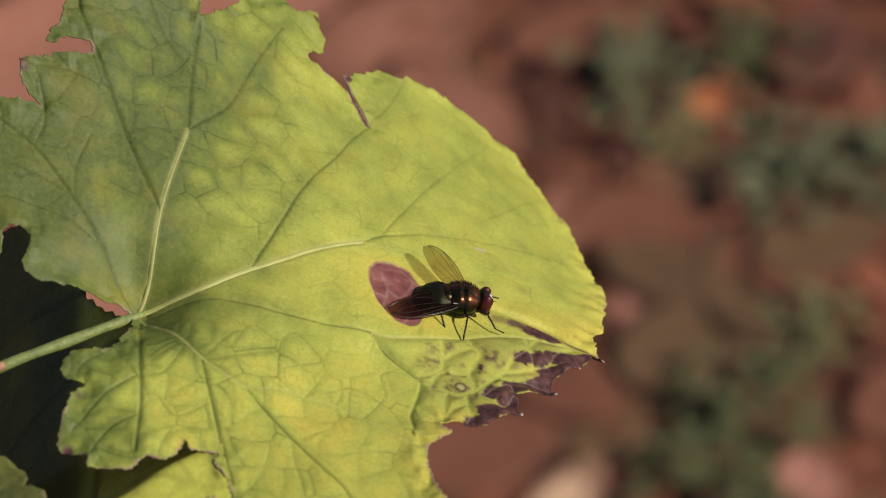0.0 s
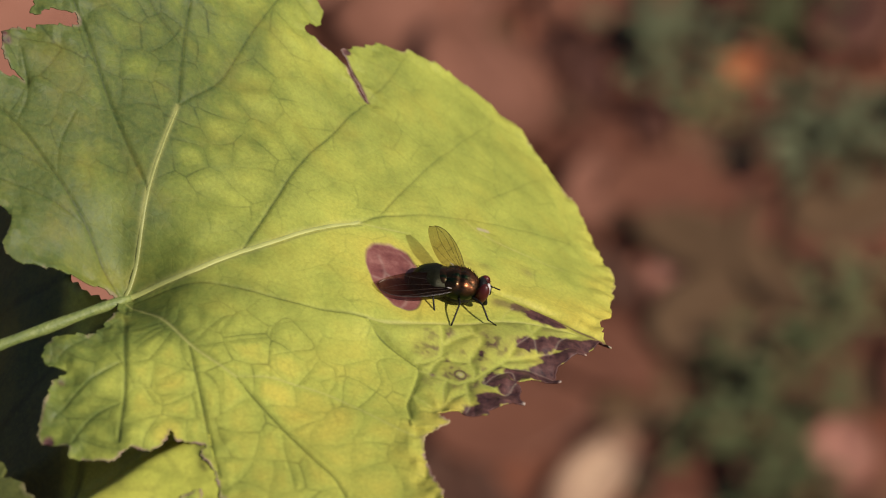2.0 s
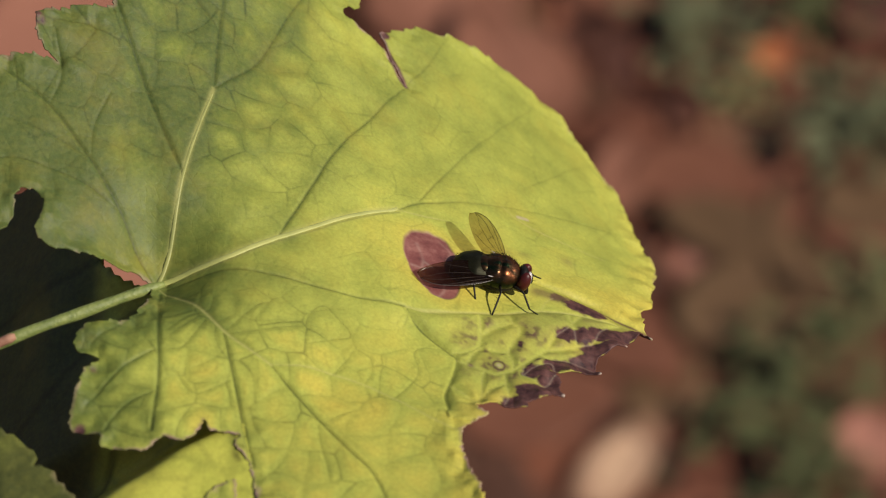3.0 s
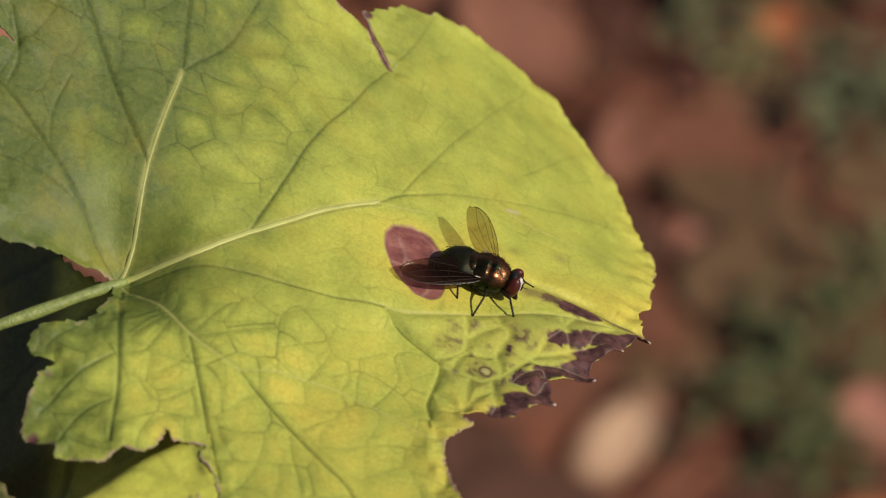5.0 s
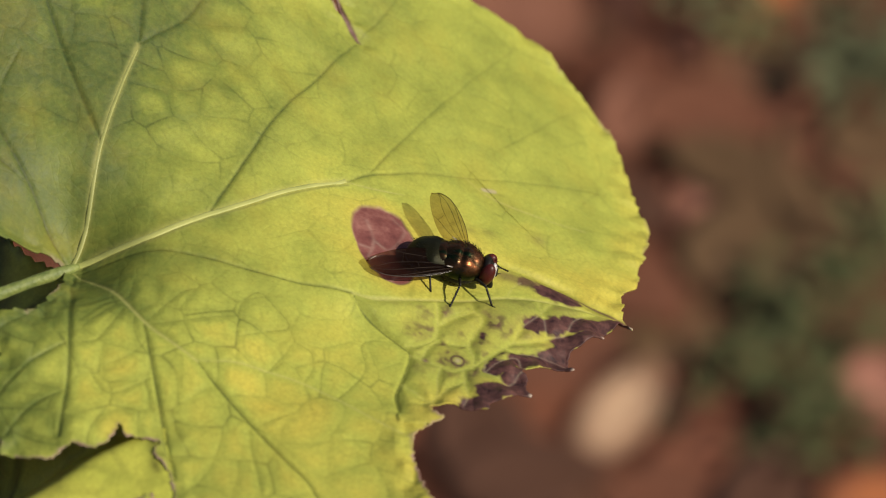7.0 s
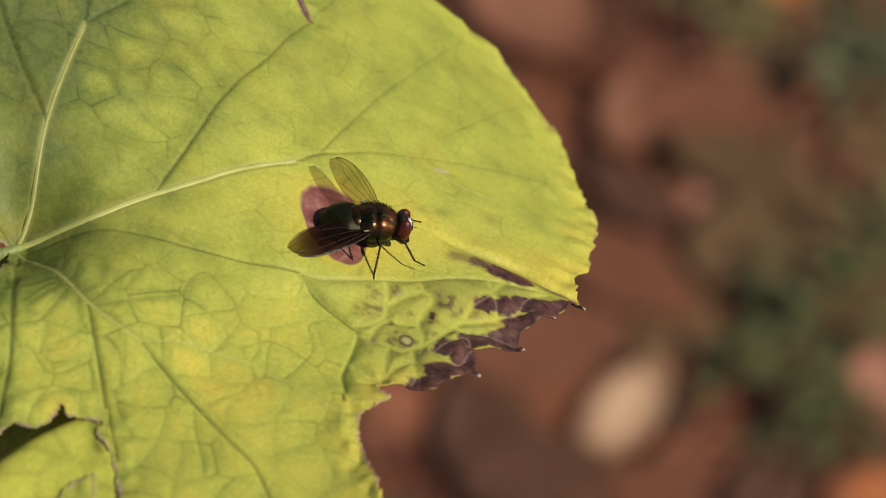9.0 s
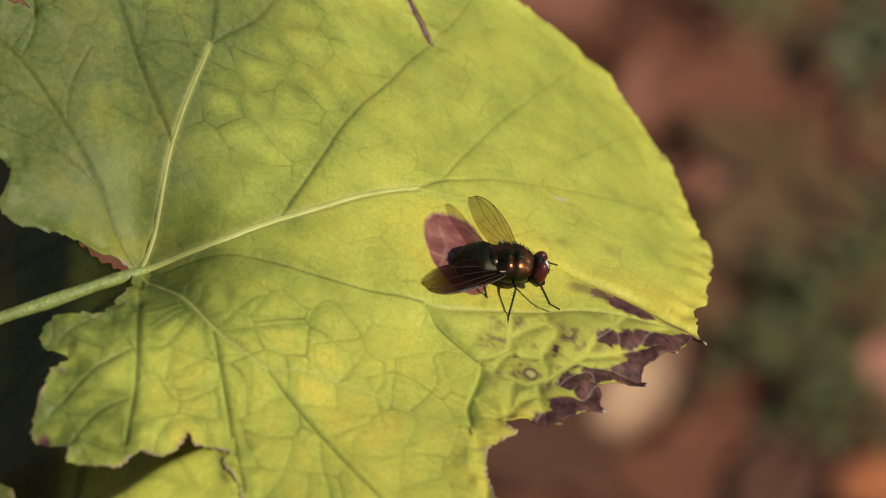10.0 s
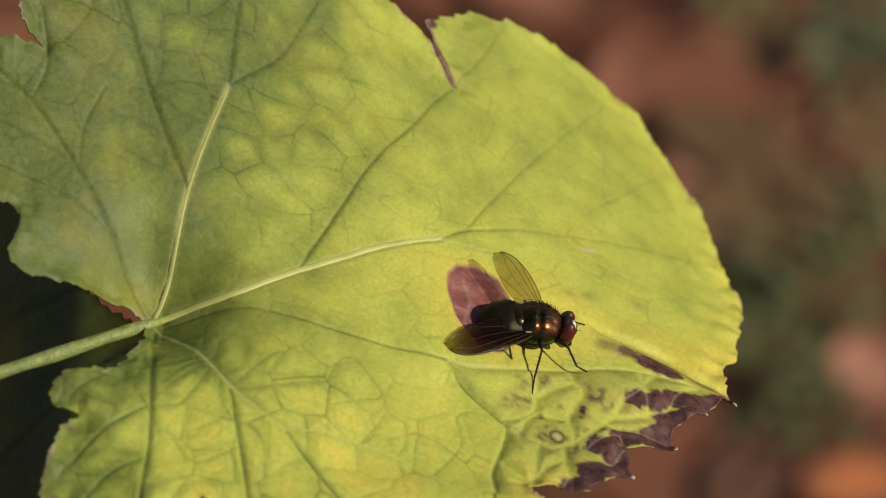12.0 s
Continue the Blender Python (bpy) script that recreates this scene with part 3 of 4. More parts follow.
def thick_mesh(name, verts, faces, chosen, material, masks, thick):
    """The chosen faces of a sheet, with an under side and a rim along the sheet's own margin."""
    faces = np.array(faces)
    face_way = np.cross(verts[faces[:, 1]] - verts[faces[:, 0]], verts[faces[:, 2]] - verts[faces[:, 0]])
    normal = np.zeros_like(verts)
    for k in range(3):
        np.add.at(normal, faces[:, k], face_way)
    normal /= np.linalg.norm(normal, axis=1)[:, None] + 1e-12
    sides = np.vstack([faces[:, [0, 1]], faces[:, [1, 2]], faces[:, [2, 0]]])
    key = np.sort(sides, axis=1) @ np.array([len(verts), 1])
    _, first, count = np.unique(key, return_index=True, return_counts=True)
    margin = first[count == 1]
    margin = margin[chosen[margin % len(faces)]]
    used = np.unique(faces[chosen])
    number = np.full(len(verts), -1)
    number[used] = np.arange(len(used))
    top, n = number[faces[chosen]], len(used)
    rim = number[sides[margin]]
    rim = np.stack([rim[:, 1], rim[:, 0], rim[:, 0] + n, rim[:, 1] + n], 1)
    me = bpy.data.meshes.new(name)
    me.from_pydata((np.vstack([verts[used], verts[used] - thick * normal[used]]) * MM).tolist(), [], top.tolist() + (top[:, ::-1] + n).tolist() + rim.tolist())
    for mask, values in masks.items():
        me.attributes.new(mask, "FLOAT", "POINT").data.foreach_set("value", np.tile(np.clip(values[used], 0, 1), 2).astype(np.float32))
    me.materials.append(material)
    me.polygons.foreach_set("use_smooth", [True] * len(me.polygons))
    return new(name, me)


def smooth(x, a, b):
    t = np.clip((x - a) / (b - a), 0, 1)
    return t * t * (3 - 2 * t)


plant = new("lobed_leaf_plant")
tagged(plant, "yellowing lobed leaves on a green stalk, rising from leaf litter", "plant")


def capsule(p, a, b, radius):
    """How far inside a rounded bar from a to b each point lies."""
    a, b = np.array(a, float), np.array(b, float)
    t = np.clip(((p - a) @ (b - a)) / max(1e-9, float((b - a) @ (b - a))), 0, 1)
    return radius - np.hypot(*(p - a - t[:, None] * (b - a)).T)


# dark dry blotches at the tip: ends of a bar and half its width
SCORCHED = [((42.0, -0.2), (42.2, 0.0), 0.75), ((43.6, 0.1), (43.9, 0.3), 0.85), ((45.4, 1.0), (48.0, 1.6), 0.85), ((48.0, 1.9), (50.8, 4.0), 0.55),
            ((44.6, -1.8), (48.0, 0.1), 0.75), ((40.6, -5.8), (45.0, -4.9), 0.95), ((42.0, -5.3), (44.8, -3.2), 0.8), ((38.3, -7.8), (39.4, -7.2), 0.75),
            ((40.0, -8.9), (40.5, -8.4), 1.0), ((37.9, -11.6), (40.9, -11.0), 1.15), ((36.0, -13.8), (38.0, -13.2), 0.75), ((43.2, 5.3), (45.4, 5.2), 0.75)]


# the round lobe lifts along a straight fold from the slit to the tip
FLAP_SEAM = [(25.3, 33.6), (50.8, 5.0)]


def large_leaf():
    pieces = [(LOWER_LOBE, 0.25, 1.6), (TORN_EDGE, 0.22, 0.9), (FRONT_LOBE, 0.5, 2.5), (SINUS_EDGE, 0.22, 1.0), (TIP_EDGE, 0.10, 0.8),
              (ROUND_EDGE, 0.30, 2.7), (SLIT, 0.1, 0.7), (UPPER_LOBE, 0.2, 1.5), (BACK_LOBE, 0.3, 1.5), (SIDE_LOBE, 0.2, 1.6)]
    loop, kinds = [], []
    for i, (line, depth, pitch) in enumerate(pieces):
        end = pieces[(i + 1) % len(pieces)][0][0]
        smooth_line = toothed(spline(line + [end], 0.16), depth, pitch, i)[:-1]
        loop.append(smooth_line)
        kinds += [i] * len(smooth_line)
    loop, kinds = np.vstack(loop), np.array(kinds)
    p, faces = fill_sheet(loop, 0.14, FLAP_SEAM)
    x, y = p[:, 0], p[:, 1]
    z = leaf_height(x, y)
    field = Field(loop.min(0) - 2, loop.max(0) + 2)

    def near(points, reach):
        return field.at(field.near(points, reach), p)

    def ridge(lines):
        return field.at(field.ridge(lines), p)

    # main veins
    fine = [spline(line, 0.1) for line, _, _, _ in VEINS]
    taper = [(wide + (thin - wide) * np.linspace(0, 1, len(f))) * np.clip(np.arange(len(f)) / 25, 0.5, 1) for f, (_, wide, thin, _) in zip(fine, VEINS)]
    kind = [v[3] for v in VEINS]
    deep = {"raised": 0.35, "dark": 1.0, "pale": 0.55, "minor": 0.5}
    tint = {"raised": 0.30, "dark": 1.0, "pale": 0.22, "minor": 0.55}
    groove = ridge([(f, 1.3 * w, deep[k] * min(float(w.mean()) / 0.2, 1.3)) for f, w, k in zip(fine, taper, kind)])
    vein_and_shade = ridge([(f, 0.58 * w, tint[k]) for f, w, k in zip(fine, taper, kind)])
    # dark line along the middle vein's lower side: its shadow edge, in colour
    under = fine[0] + np.array((0.22, -0.34))
    vein_and_shade = np.maximum(vein_and_shade, ridge([(under, 0.12, 0.75)]))
    faint = 1 - 0.62 * smooth(x, 20, 34) * smooth(y, 8, 16)
    groove, vein_and_shade = groove * faint, vein_and_shade * faint
    beside = ridge([(f, 1.35 * w, 1.0) for f, w, k in zip(fine, taper, kind) if k == "raised"])
    pale = ridge([(f, 0.8 * w, 0.9) for f, w, k in zip(fine, taper, kind) if k == "pale"])
    to_main = near(np.vstack([f[::3] for f in fine[:MAJOR]]), 6.0)

    # the rungs between them, with the tissue puffed up between
    wide_cell, fine_cell = field.at(cell_edges(field, 3.9, 4), p), field.at(cell_edges(field, 1.5, 9, 0.3), p)
    rung, twig = np.exp(-(wide_cell / 0.082) ** 2), np.exp(-(fine_cell / 0.09) ** 2)
    pocket_lines = [spline(line, 0.1) for line in POCKETS]
    in_lobe = smooth(near(spline(LOBE + LOBE[:1], 0.3), 1.0) * np.where(inside(p, np.array(LOBE)), 1, -1), -0.2, 0.5)
    rim_pocket = ridge([(f, 0.09, 1.0) for f in pocket_lines])
    pale = np.maximum(pale, 0.5 * rim_pocket)
    lower = smooth(-y, 0, 9) * (1 - 0.55 * smooth(x, 12, 28))
    upper_left = smooth(y, 2, 20) * (1 - smooth(x, 4, 24))
    bold = 0.20 + 0.30 * lower + 0.50 * upper_left
    patchy = 0.35 + 1.1 * smooth(fbm(p, 0.22, 3.0), -0.3, 0.4)
    vein_and_shade = np.maximum(vein_and_shade * (1 - 0.5 * in_lobe), (1 - in_lobe) * np.maximum(rung * np.clip(bold * patchy, 0, 0.9), 0.28 * twig * np.clip(bold * patchy, 0, 1)))
    cell_depth = near(np.vstack([f[::2] for f in fine] + [f[::2] for f in pocket_lines]), 1.5)
    cell_depth = np.where(in_lobe > 0.5, cell_depth, np.minimum(cell_depth, wide_cell))
    small_depth = np.minimum(cell_depth, fine_cell)
    swell = 0.02 + 0.07 * lower + 0.03 * upper_left
    z = z + swell * (1 - in_lobe) * (1 - np.exp(-(cell_depth / 0.6) ** 1.6)) + 0.33 * in_lobe * (1 - np.exp(-(cell_depth / 0.7) ** 1.7))
    z = z + 0.012 * (1 - np.exp(-(small_depth / 0.3) ** 2)) * (1 - in_lobe)
    z = z - 0.17 * groove - 0.02 * rung * bold + 0.05 * beside * (1 - in_lobe) + 0.9 * fbm(p, 0.07, 5.0) + 0.02 * fbm(p, 0.45, 6.0)
    z -= 1.0 * smooth(-0.5 - y + 0.04 * x, 0, 6) * smooth(x, 14, 30)
    crease = spline([(37.1, 8.8), (39.5, 8.0), (42.2, 7.5), (45.4, 6.9), (48.0, 5.4), (50.7, 4.8)], 0.1)
    z -= 0.75 * ridge([(crease, np.linspace(0.5, 1.0, len(crease)), 1.0)]) * smooth(x, 36, 42)
    # no vein here: the shade in the crease, put into the vein colour
    vein_and_shade = np.maximum(vein_and_shade, 0.45 * ridge([(crease, 0.3, 1.0)]) * smooth(x, 38, 43))
    rim_d = near(loop, 6.0)
    z += (0.5 - 0.4 * smooth(2 - near(loop[kinds == 1], 2.0), 0, 1)) * np.exp(-(rim_d / 2.0) ** 2) * fbm(p, 0.35, 12.0) * 2
    ruffle = smooth(x, 44, 50) * smooth(y, 4, 8) * (1 - smooth(y, 24, 30))
    z += 0.09 * ruffle * np.sin(2.1 * y + 0.5 * fbm(p, 0.3, 14.0)) * np.exp(-(rim_d / 3.5) ** 2)

    # colours of age: green at the back and along the veins, yellow in front and between them;
    # the back is greener still, to paint in the shade where it turns from the sun
    ripe_and_shade = 0.22 + 0.0090 * np.clip(x, -16, 32) - 0.0055 * np.maximum(y - 9, 0) * smooth(x, 5, 30)
    ripe_and_shade -= (0.04 + 0.16 * smooth(y, 6, 24)) * (1 - smooth(x, 0, 20)) * smooth(y, -1, 6) + 0.34 * smooth(-x, 1, 13)
    ripe_and_shade += 0.15 * smooth(-y, 4, 14) * (1 - smooth(x, 8, 30))
    ripe_and_shade += 0.14 * np.exp(-(((x - 27) / 13) ** 2 + ((y - 6.5) / 8) ** 2)) + 0.16 * np.exp(-(((x - 4.5) / 4.5) ** 2 + ((y + 15) / 6) ** 2)) + 0.05 * smooth(-y, 8, 18)
    ripe_and_shade += 0.16 * np.exp(-(rim_d / 3.5) ** 2) * smooth(x, 18, 34) + 0.09 * fbm(p, 0.12, 21.0) + 0.06 * fbm(p, 0.35, 22.0)
    ripe_and_shade += 0.10 * np.exp(-(((x - 19) / 10) ** 2 + ((y + 15) / 12) ** 2)) - 0.08 * in_lobe
    ripe_and_shade -= (0.11 - 0.04 * smooth(x, 5, 34)) * np.exp(-(to_main / 1.8) ** 2)
    ripe_and_shade += 0.15 * (smooth(cell_depth, 0.2, 1.3) - 0.35) * (lower + upper_left)
    ripe_and_shade += 0.05 * smooth(x, -2, 14) + 0.13 * np.exp(-(((x + 3.5) / 5) ** 2 + ((y - 24) / 5) ** 2)) + 0.10 * np.exp(-(((x + 13) / 5) ** 2 + ((y - 9) / 4) ** 2))
    ripe_and_shade += 0.14 * np.exp(-(((x - 45) / 6) ** 2 + ((y - 9.5) / 3.5) ** 2))
    band = 0.6 * fbm(p, 0.3, 31.0) + 0.35 * fbm(p, 0.9, 33.0)
    ragged = fbm(p, 1.6, 35.0)
    scorch = np.zeros(len(p))
    for a, b, r in SCORCHED:
        scorch = np.maximum(scorch, smooth(capsule(p, a, b, r) + 0.5 * band + 0.35 * ragged + 0.36, -0.35, 0.40))
    scorch = np.maximum(scorch, 0.8 * smooth(capsule(p, (41.0, 6.0), (43.4, 5.5), 0.85) + 0.6 * band + 0.5 * ragged, -0.5, 0.6))
    scorch = np.maximum(scorch, 0.55 * smooth(capsule(p, (39.2, 6.1), (40.6, 6.0), 0.8) + 0.5 * band, -0.5, 0.6))
    scorch = np.maximum(scorch, 0.9 * smooth(capsule(p, (46.2, 6.2), (50.8, 4.7), 0.16) + 0.12 * band, -0.12, 0.1))
    stain = smooth(band + 0.35, 0.05, 0.7) * np.exp(-(((x - 36) / 6.0) ** 2 + ((y + 4.5) / 6.0) ** 4)) * in_lobe
    scorch = np.maximum(scorch, stain * (0.50 + 0.55 * smooth(fbm(p, 1.3, 71.0), -0.15, 0.3)) * smooth(cell_depth, 0.1, 0.5))
    for bx, by, br, much in ((42.7, 14.4, 0.9, 0.35), (36.1, 11.9, 0.5, 0.3), (32.0, -7.8, 0.35, 0.85), (-5.3, -15.0, 0.4, 0.7), (38.0, 12.6, 0.7, 0.3)):
        scorch = np.maximum(scorch, much * np.exp(-(((x - bx) ** 2 + (y - by) ** 2) / br ** 2)))
    scorch = np.maximum(scorch, 0.26 * in_lobe * smooth(cell_depth, 0.08, 0.6) * smooth(x, 29, 36) * (0.6 + 0.8 * smooth(band, -0.2, 0.3)))
    # the dry oval patch on which the fly feeds
    a = radians(-76)
    px, py = (x - 28.3) * math.cos(a) + (y - 6.2) * math.sin(a), -(x - 28.3) * math.sin(a) + (y - 6.2) * math.cos(a)
    oval = np.hypot(px / 5.3, py / (2.9 - 0.08 * px)) + 0.10 * fbm(p, 0.5, 41.0)
    patch = 1 - smooth(oval, 0.93, 1.02)
    z -= 0.18 * patch
    ripe_and_shade += 0.08 * np.exp(-(np.maximum(oval - 1, 0) / 0.35) ** 2)
    web = [spline(line, 0.1) for line in ([(26.5, 8.8), (27.2, 6.5), (26.8, 4.1), (27.4, 2.4)], [(27.2, 6.5), (28.7, 5.9), (30.0, 8.5), (29.0, 10.0)], [(28.7, 5.9), (29.4, 3.0), (28.8, 1.4)], [(26.0, 5.5), (27.1, 5.4)])]
    streaks = ridge([(f, 0.16, 1.0) for f in web]) * patch * (0.5 + 0.5 * smooth(fbm(p, 0.6, 61.0), -0.2, 0.3))
    ring = np.hypot(x - 34.9, (y + 7.5) / 1.2)
    wave = 0.25 * fbm(p, 0.9, 51.0)
    rim = smooth(0.30 - np.minimum(rim_d, near(loop[np.isin(kinds, [1, 3, 6])], 1.0) + 0.02) + wave, 0, 0.35) * smooth(0.9 - near(loop[np.isin(kinds, [1, 3, 6])], 1.0), 0, 0.2)
    rim = np.maximum(rim, smooth(0.36 - rim_d + 0.8 * fbm(p, 0.5, 55.0) - 0.25, 0, 0.3) * 0.45)
    at_tip = smooth(1.2 - near(loop[kinds == 4], 1.2), 0, 0.5)
    rim *= 1 - 0.85 * at_tip
    scorch = np.maximum(scorch, 0.85 * np.exp(-((ring - 0.58) / 0.2) ** 2))
    slit_d = near(spline(SLIT[:5], 0.15), 2.0)
    scorch = np.maximum(scorch, 0.9 * smooth(0.7 - slit_d + 0.5 * band, 0.1, 0.5))
    scorch = np.maximum(scorch, smooth(0.9 - np.hypot(x - 22.9, y - 39.4) + 0.5 * band, 0, 0.4))
    for bx, by, br in ((-12.3, 23.0, 0.9), (-6.2, -22.2, 0.8), (19.6, 45.4, 0.6), (27.0, 44.2, 0.5), (-6.9, -17.6, 0.4)):
        scorch = np.maximum(scorch, smooth(br - np.hypot(x - bx, y - by) + 0.4 * band, 0, 0.5) * 0.9)
    tip = 0.8 * smooth(0.45 - np.hypot(x - 51.3, y - 3.2), 0, 0.3)
    for tx, ty in ((45.5, -5.6), (41.5, -11.3), (48.5, 0.2)):
        tip = np.maximum(tip, 0.7 * smooth(0.38 - np.hypot(x - tx, y - ty), 0, 0.25))
    tip = np.maximum(tip, np.exp(-(ring / 0.28) ** 2) * 0.5)
    tip = np.maximum(tip, 0.20 * streaks)
    tip = np.maximum(tip, 0.55 * smooth(capsule(p, (37.5, 19.4), (38.4, 19.7), 0.28), -0.1, 0.15))
    tip = np.maximum(tip, 0.22 * rim_pocket * smooth(scorch, 0.3, 0.8))
    rim = np.maximum(rim, 0.35 * np.exp(-((oval - 0.97) / 0.035) ** 2))

    # vein also carries the shade painted in the crease and beside the middle vein
    masks = dict(vein=vein_and_shade, ripe_and_shade=ripe_and_shade, scorch=scorch * (1 - 0.55 * pale), patch=patch, rim=rim, tip=tip, pale=np.maximum(pale, 0.75 * np.minimum(beside, 1)))
    verts = np.stack([x, y, z], 1)
    a, b = (np.array(q) for q in FLAP_SEAM)
    middle = p[np.array(faces)].mean(1)
    outer = ((middle - a) @ np.array((a[1] - b[1], b[0] - a[0])) > 0) & (middle[:, 0] > 22.2)
    blade = thick_mesh("leaf_blade", verts, faces, ~outer, BLADE, masks, 0.12)
    blade.location = LEAF_AT * MM
    flap = thick_mesh("leaf_lobe", verts, faces, outer, BLADE, masks, 0.12)
    flap.parent = blade
    tagged(flap, "round yellow-green lobe that lifts in the breeze")
    inward = (middle - a) @ np.array((b[1] - a[1], a[0] - b[0])) / np.linalg.norm(b - a)
    along = (middle - a) @ (b - a) / np.linalg.norm(b - a)
    band_faces = (inward > 0) & (inward < 1.3) & (along > 0.8) & (along < np.linalg.norm(b - a) - 1.5)
    lining = thick_mesh("lobe_base", verts - np.array((0, 0, 0.15)), faces, band_faces, BLADE, masks, 0.05)
    lining.parent = flap
    on_seam = verts[nearest_index(np.linspace(a, b, 21), p)]
    sag = (on_seam - np.linspace(on_seam[0], on_seam[-1], 21)).mean(0)
    ends = [Vector(q + 1.5 * sag) * MM for q in (on_seam[0], on_seam[-1])]
    blade.parent = plant
    tagged(blade, "large lime-yellow lobed leaf with torn, scorched edges and a pinkish dry patch")

    for number, (line, wide, thin, how) in enumerate(VEINS):
        if how == "raised":
            bm = bmesh.new()
            path = spline(line, 0.4)
            run = np.linspace(0, 1, len(path))
            zz = z[nearest_index(path, p)]
            zz = np.convolve(np.pad(zz, 3, mode="edge"), np.ones(7) / 7, mode="valid") + 0.03
            sink = 0.10 * smooth(run, 0.8, 1.0)
            line3 = np.stack([path[:, 0], path[:, 1], zz - sink], 1) * MM
            tube(bm, line3, list((wide + (thin - wide) * run) * 0.85 * MM), 10, 0.32)
            part("vein", bm, VEIN_BROWN if number == 0 else VEIN, blade, "pale raised leaf vein")
    return blade, flap, ends


blade, leaf_flap, FLAP_ENDS = large_leaf()


def stalk():
    line = spline([(0.8, -0.4, -5.1), (-2.8, -2.2, -4.8), (-7, -4.4, -4.6), (-14, -7.6, -4.8), (-26, -12, -8), (-40, -16, -22)], 1.0)
    bm = bmesh.new()
    r = 0.60 - 0.30 * np.exp(-np.arange(len(line)) / 1.6) + 0.05 * np.sin(np.arange(len(line)) * 0.9)
    tube(bm, line * MM, list(r * MM), 14)
    stalk_ob = part("leaf_stalk", bm, STALK, blade, "pale green round leaf stalk")
    bm = bmesh.new()
    scar = spline([(-13.8, -7.9, -4.2), (-15.2, -8.4, -4.5), (-17, -9.2, -5.0)], 0.4)
    tube(bm, scar * MM, [0.3 * MM] + [0.5 * MM] * (len(scar) - 2) + [0.3 * MM], 8)
    part("bud_scar", bm, STALK_DRY, stalk_ob, "reddish brown dry scar")
    bm = bmesh.new()
    foot = spline([(-0.22, 0.06, -0.02), (-0.19, 0.02, 0.4), (-0.13, -0.01, 0.85), (-0.0672, -0.023, 1.226), (-0.060, -0.02, 1.30)], 0.02)
    tube(bm, foot, list(np.linspace(0.006, 0.0018, len(foot))), 12)
    part("plant_stem", bm, STEM, plant, "brownish green upright stem")


stalk()


# ---- smaller leaves under the large one ----
def small_leaf(centre, radius, turn, form, material, label, lobes=5, ripe_and_shade=0.4, outline=None, puffed=1.0):
    """A lobed leaf lower on the plant. form(x, y) gives its height in millimetres."""
    a = np.linspace(0, 2 * math.pi, 420, endpoint=False)
    r = radius * (0.80 + 0.10 * np.cos(lobes * a) + 0.05 * np.sin(2 * a + 1) - 0.35 * np.exp(-((a - math.pi) / 0.22) ** 2))
    r += 0.35 * ((a * radius * 0.45) % 1.0 - 0.5)
    loop = np.stack([r * np.cos(a), r * np.sin(a)], 1)
    c, s_ = math.cos(radians(turn)), math.sin(radians(turn))
    loop = loop @ np.array([[c, s_], [-s_, c]])
    if outline:
        loop = toothed(spline(outline + outline[:1], 0.6)[:-1], 0.5, 2.2, 3)
    p, faces = fill_sheet(loop, 0.6)
    x, y = p[:, 0], p[:, 1]
    field = Field(loop.min(0) - 3, loop.max(0) + 3, 0.25)
    root = np.array((-0.45 * radius, 0)) @ np.array([[c, s_], [-s_, c]])
    lines = []
    for k in range(-3, 4):
        b = radians(turn + k * 32)
        line = spline([root, root + 0.7 * radius * np.array((math.cos(b), math.sin(b))), root + 1.3 * radius * np.array((math.cos(b + 0.1), math.sin(b + 0.1)))], 0.25)
        lines.append(line[(line > field.lo + 2).all(1) & (line[:, 0] < field.gx[-1] - 2) & (line[:, 1] < field.gy[-1] - 2)])
    lines = [line for line in lines if len(line) > 4]
    cells = field.at(cell_edges(field, 4.0, int(radius)), p)
    groove = field.at(field.ridge([(line, 0.8, 1.0) for line in lines]), p)
    dark = np.maximum(field.at(field.ridge([(line, 0.4, 1.0) for line in lines]), p), 0.3 * np.exp(-(cells / 0.25) ** 2))
    depth = np.minimum(field.at(field.near(np.vstack(lines), 1.5), p), cells)
    z = form(x, y) + puffed * (0.14 * (1 - np.exp(-(depth / 0.8) ** 2)) - 0.2 * groove + 0.25 * fbm(p, 0.06, radius))
    rim_d = field.at(field.near(loop, 2.0), p)
    masks = dict(vein=dark, ripe_and_shade=(ripe_and_shade(x, y) if callable(ripe_and_shade) else ripe_and_shade) + 0.12 * fbm(p, 0.1, 7.0 + radius), scorch=np.zeros(len(p)), patch=np.zeros(len(p)),
                 rim=0.6 * smooth(0.15 - rim_d + 0.5 * fbm(p, 0.4, 3.0), 0, 0.4), tip=np.zeros(len(p)), pale=np.zeros(len(p)))
    ob = sheet_mesh("lower_leaf_blade", np.stack([x, y, z], 1), faces, material, masks, 0.3)
    ob.location = (LEAF_AT + Vector(centre)) * MM
    ob.parent = plant
    tagged(ob, label)
    bm = bmesh.new()
    start = Vector((root[0], root[1], float(np.ravel(form(root[0], root[1]))[0]) - 0.4))
    base = Vector((-84, -19, 1120)) - LEAF_AT - Vector(centre)
    line = spline([start, start * 0.6 + base * 0.4 + Vector((0, 0, 14)), base], 3)
    tube(bm, line * MM, [0.8 * MM] * len(line), 8)
    part("leaf_stalk", bm, STALK, ob)
    return ob


def shaded_form(x, y):
    """Close under the large leaf at its tear, falling away from it to the side."""
    own = leaf_height(np.maximum(x, -12.0), np.clip(y, -36, 10))
    past = 0.79 * (y + 23.2) - 0.62 * (x - 5.0)
    fall = 0.75 * (past + np.sqrt(past * past + 0.4))
    back = smooth(y, -20, -14)
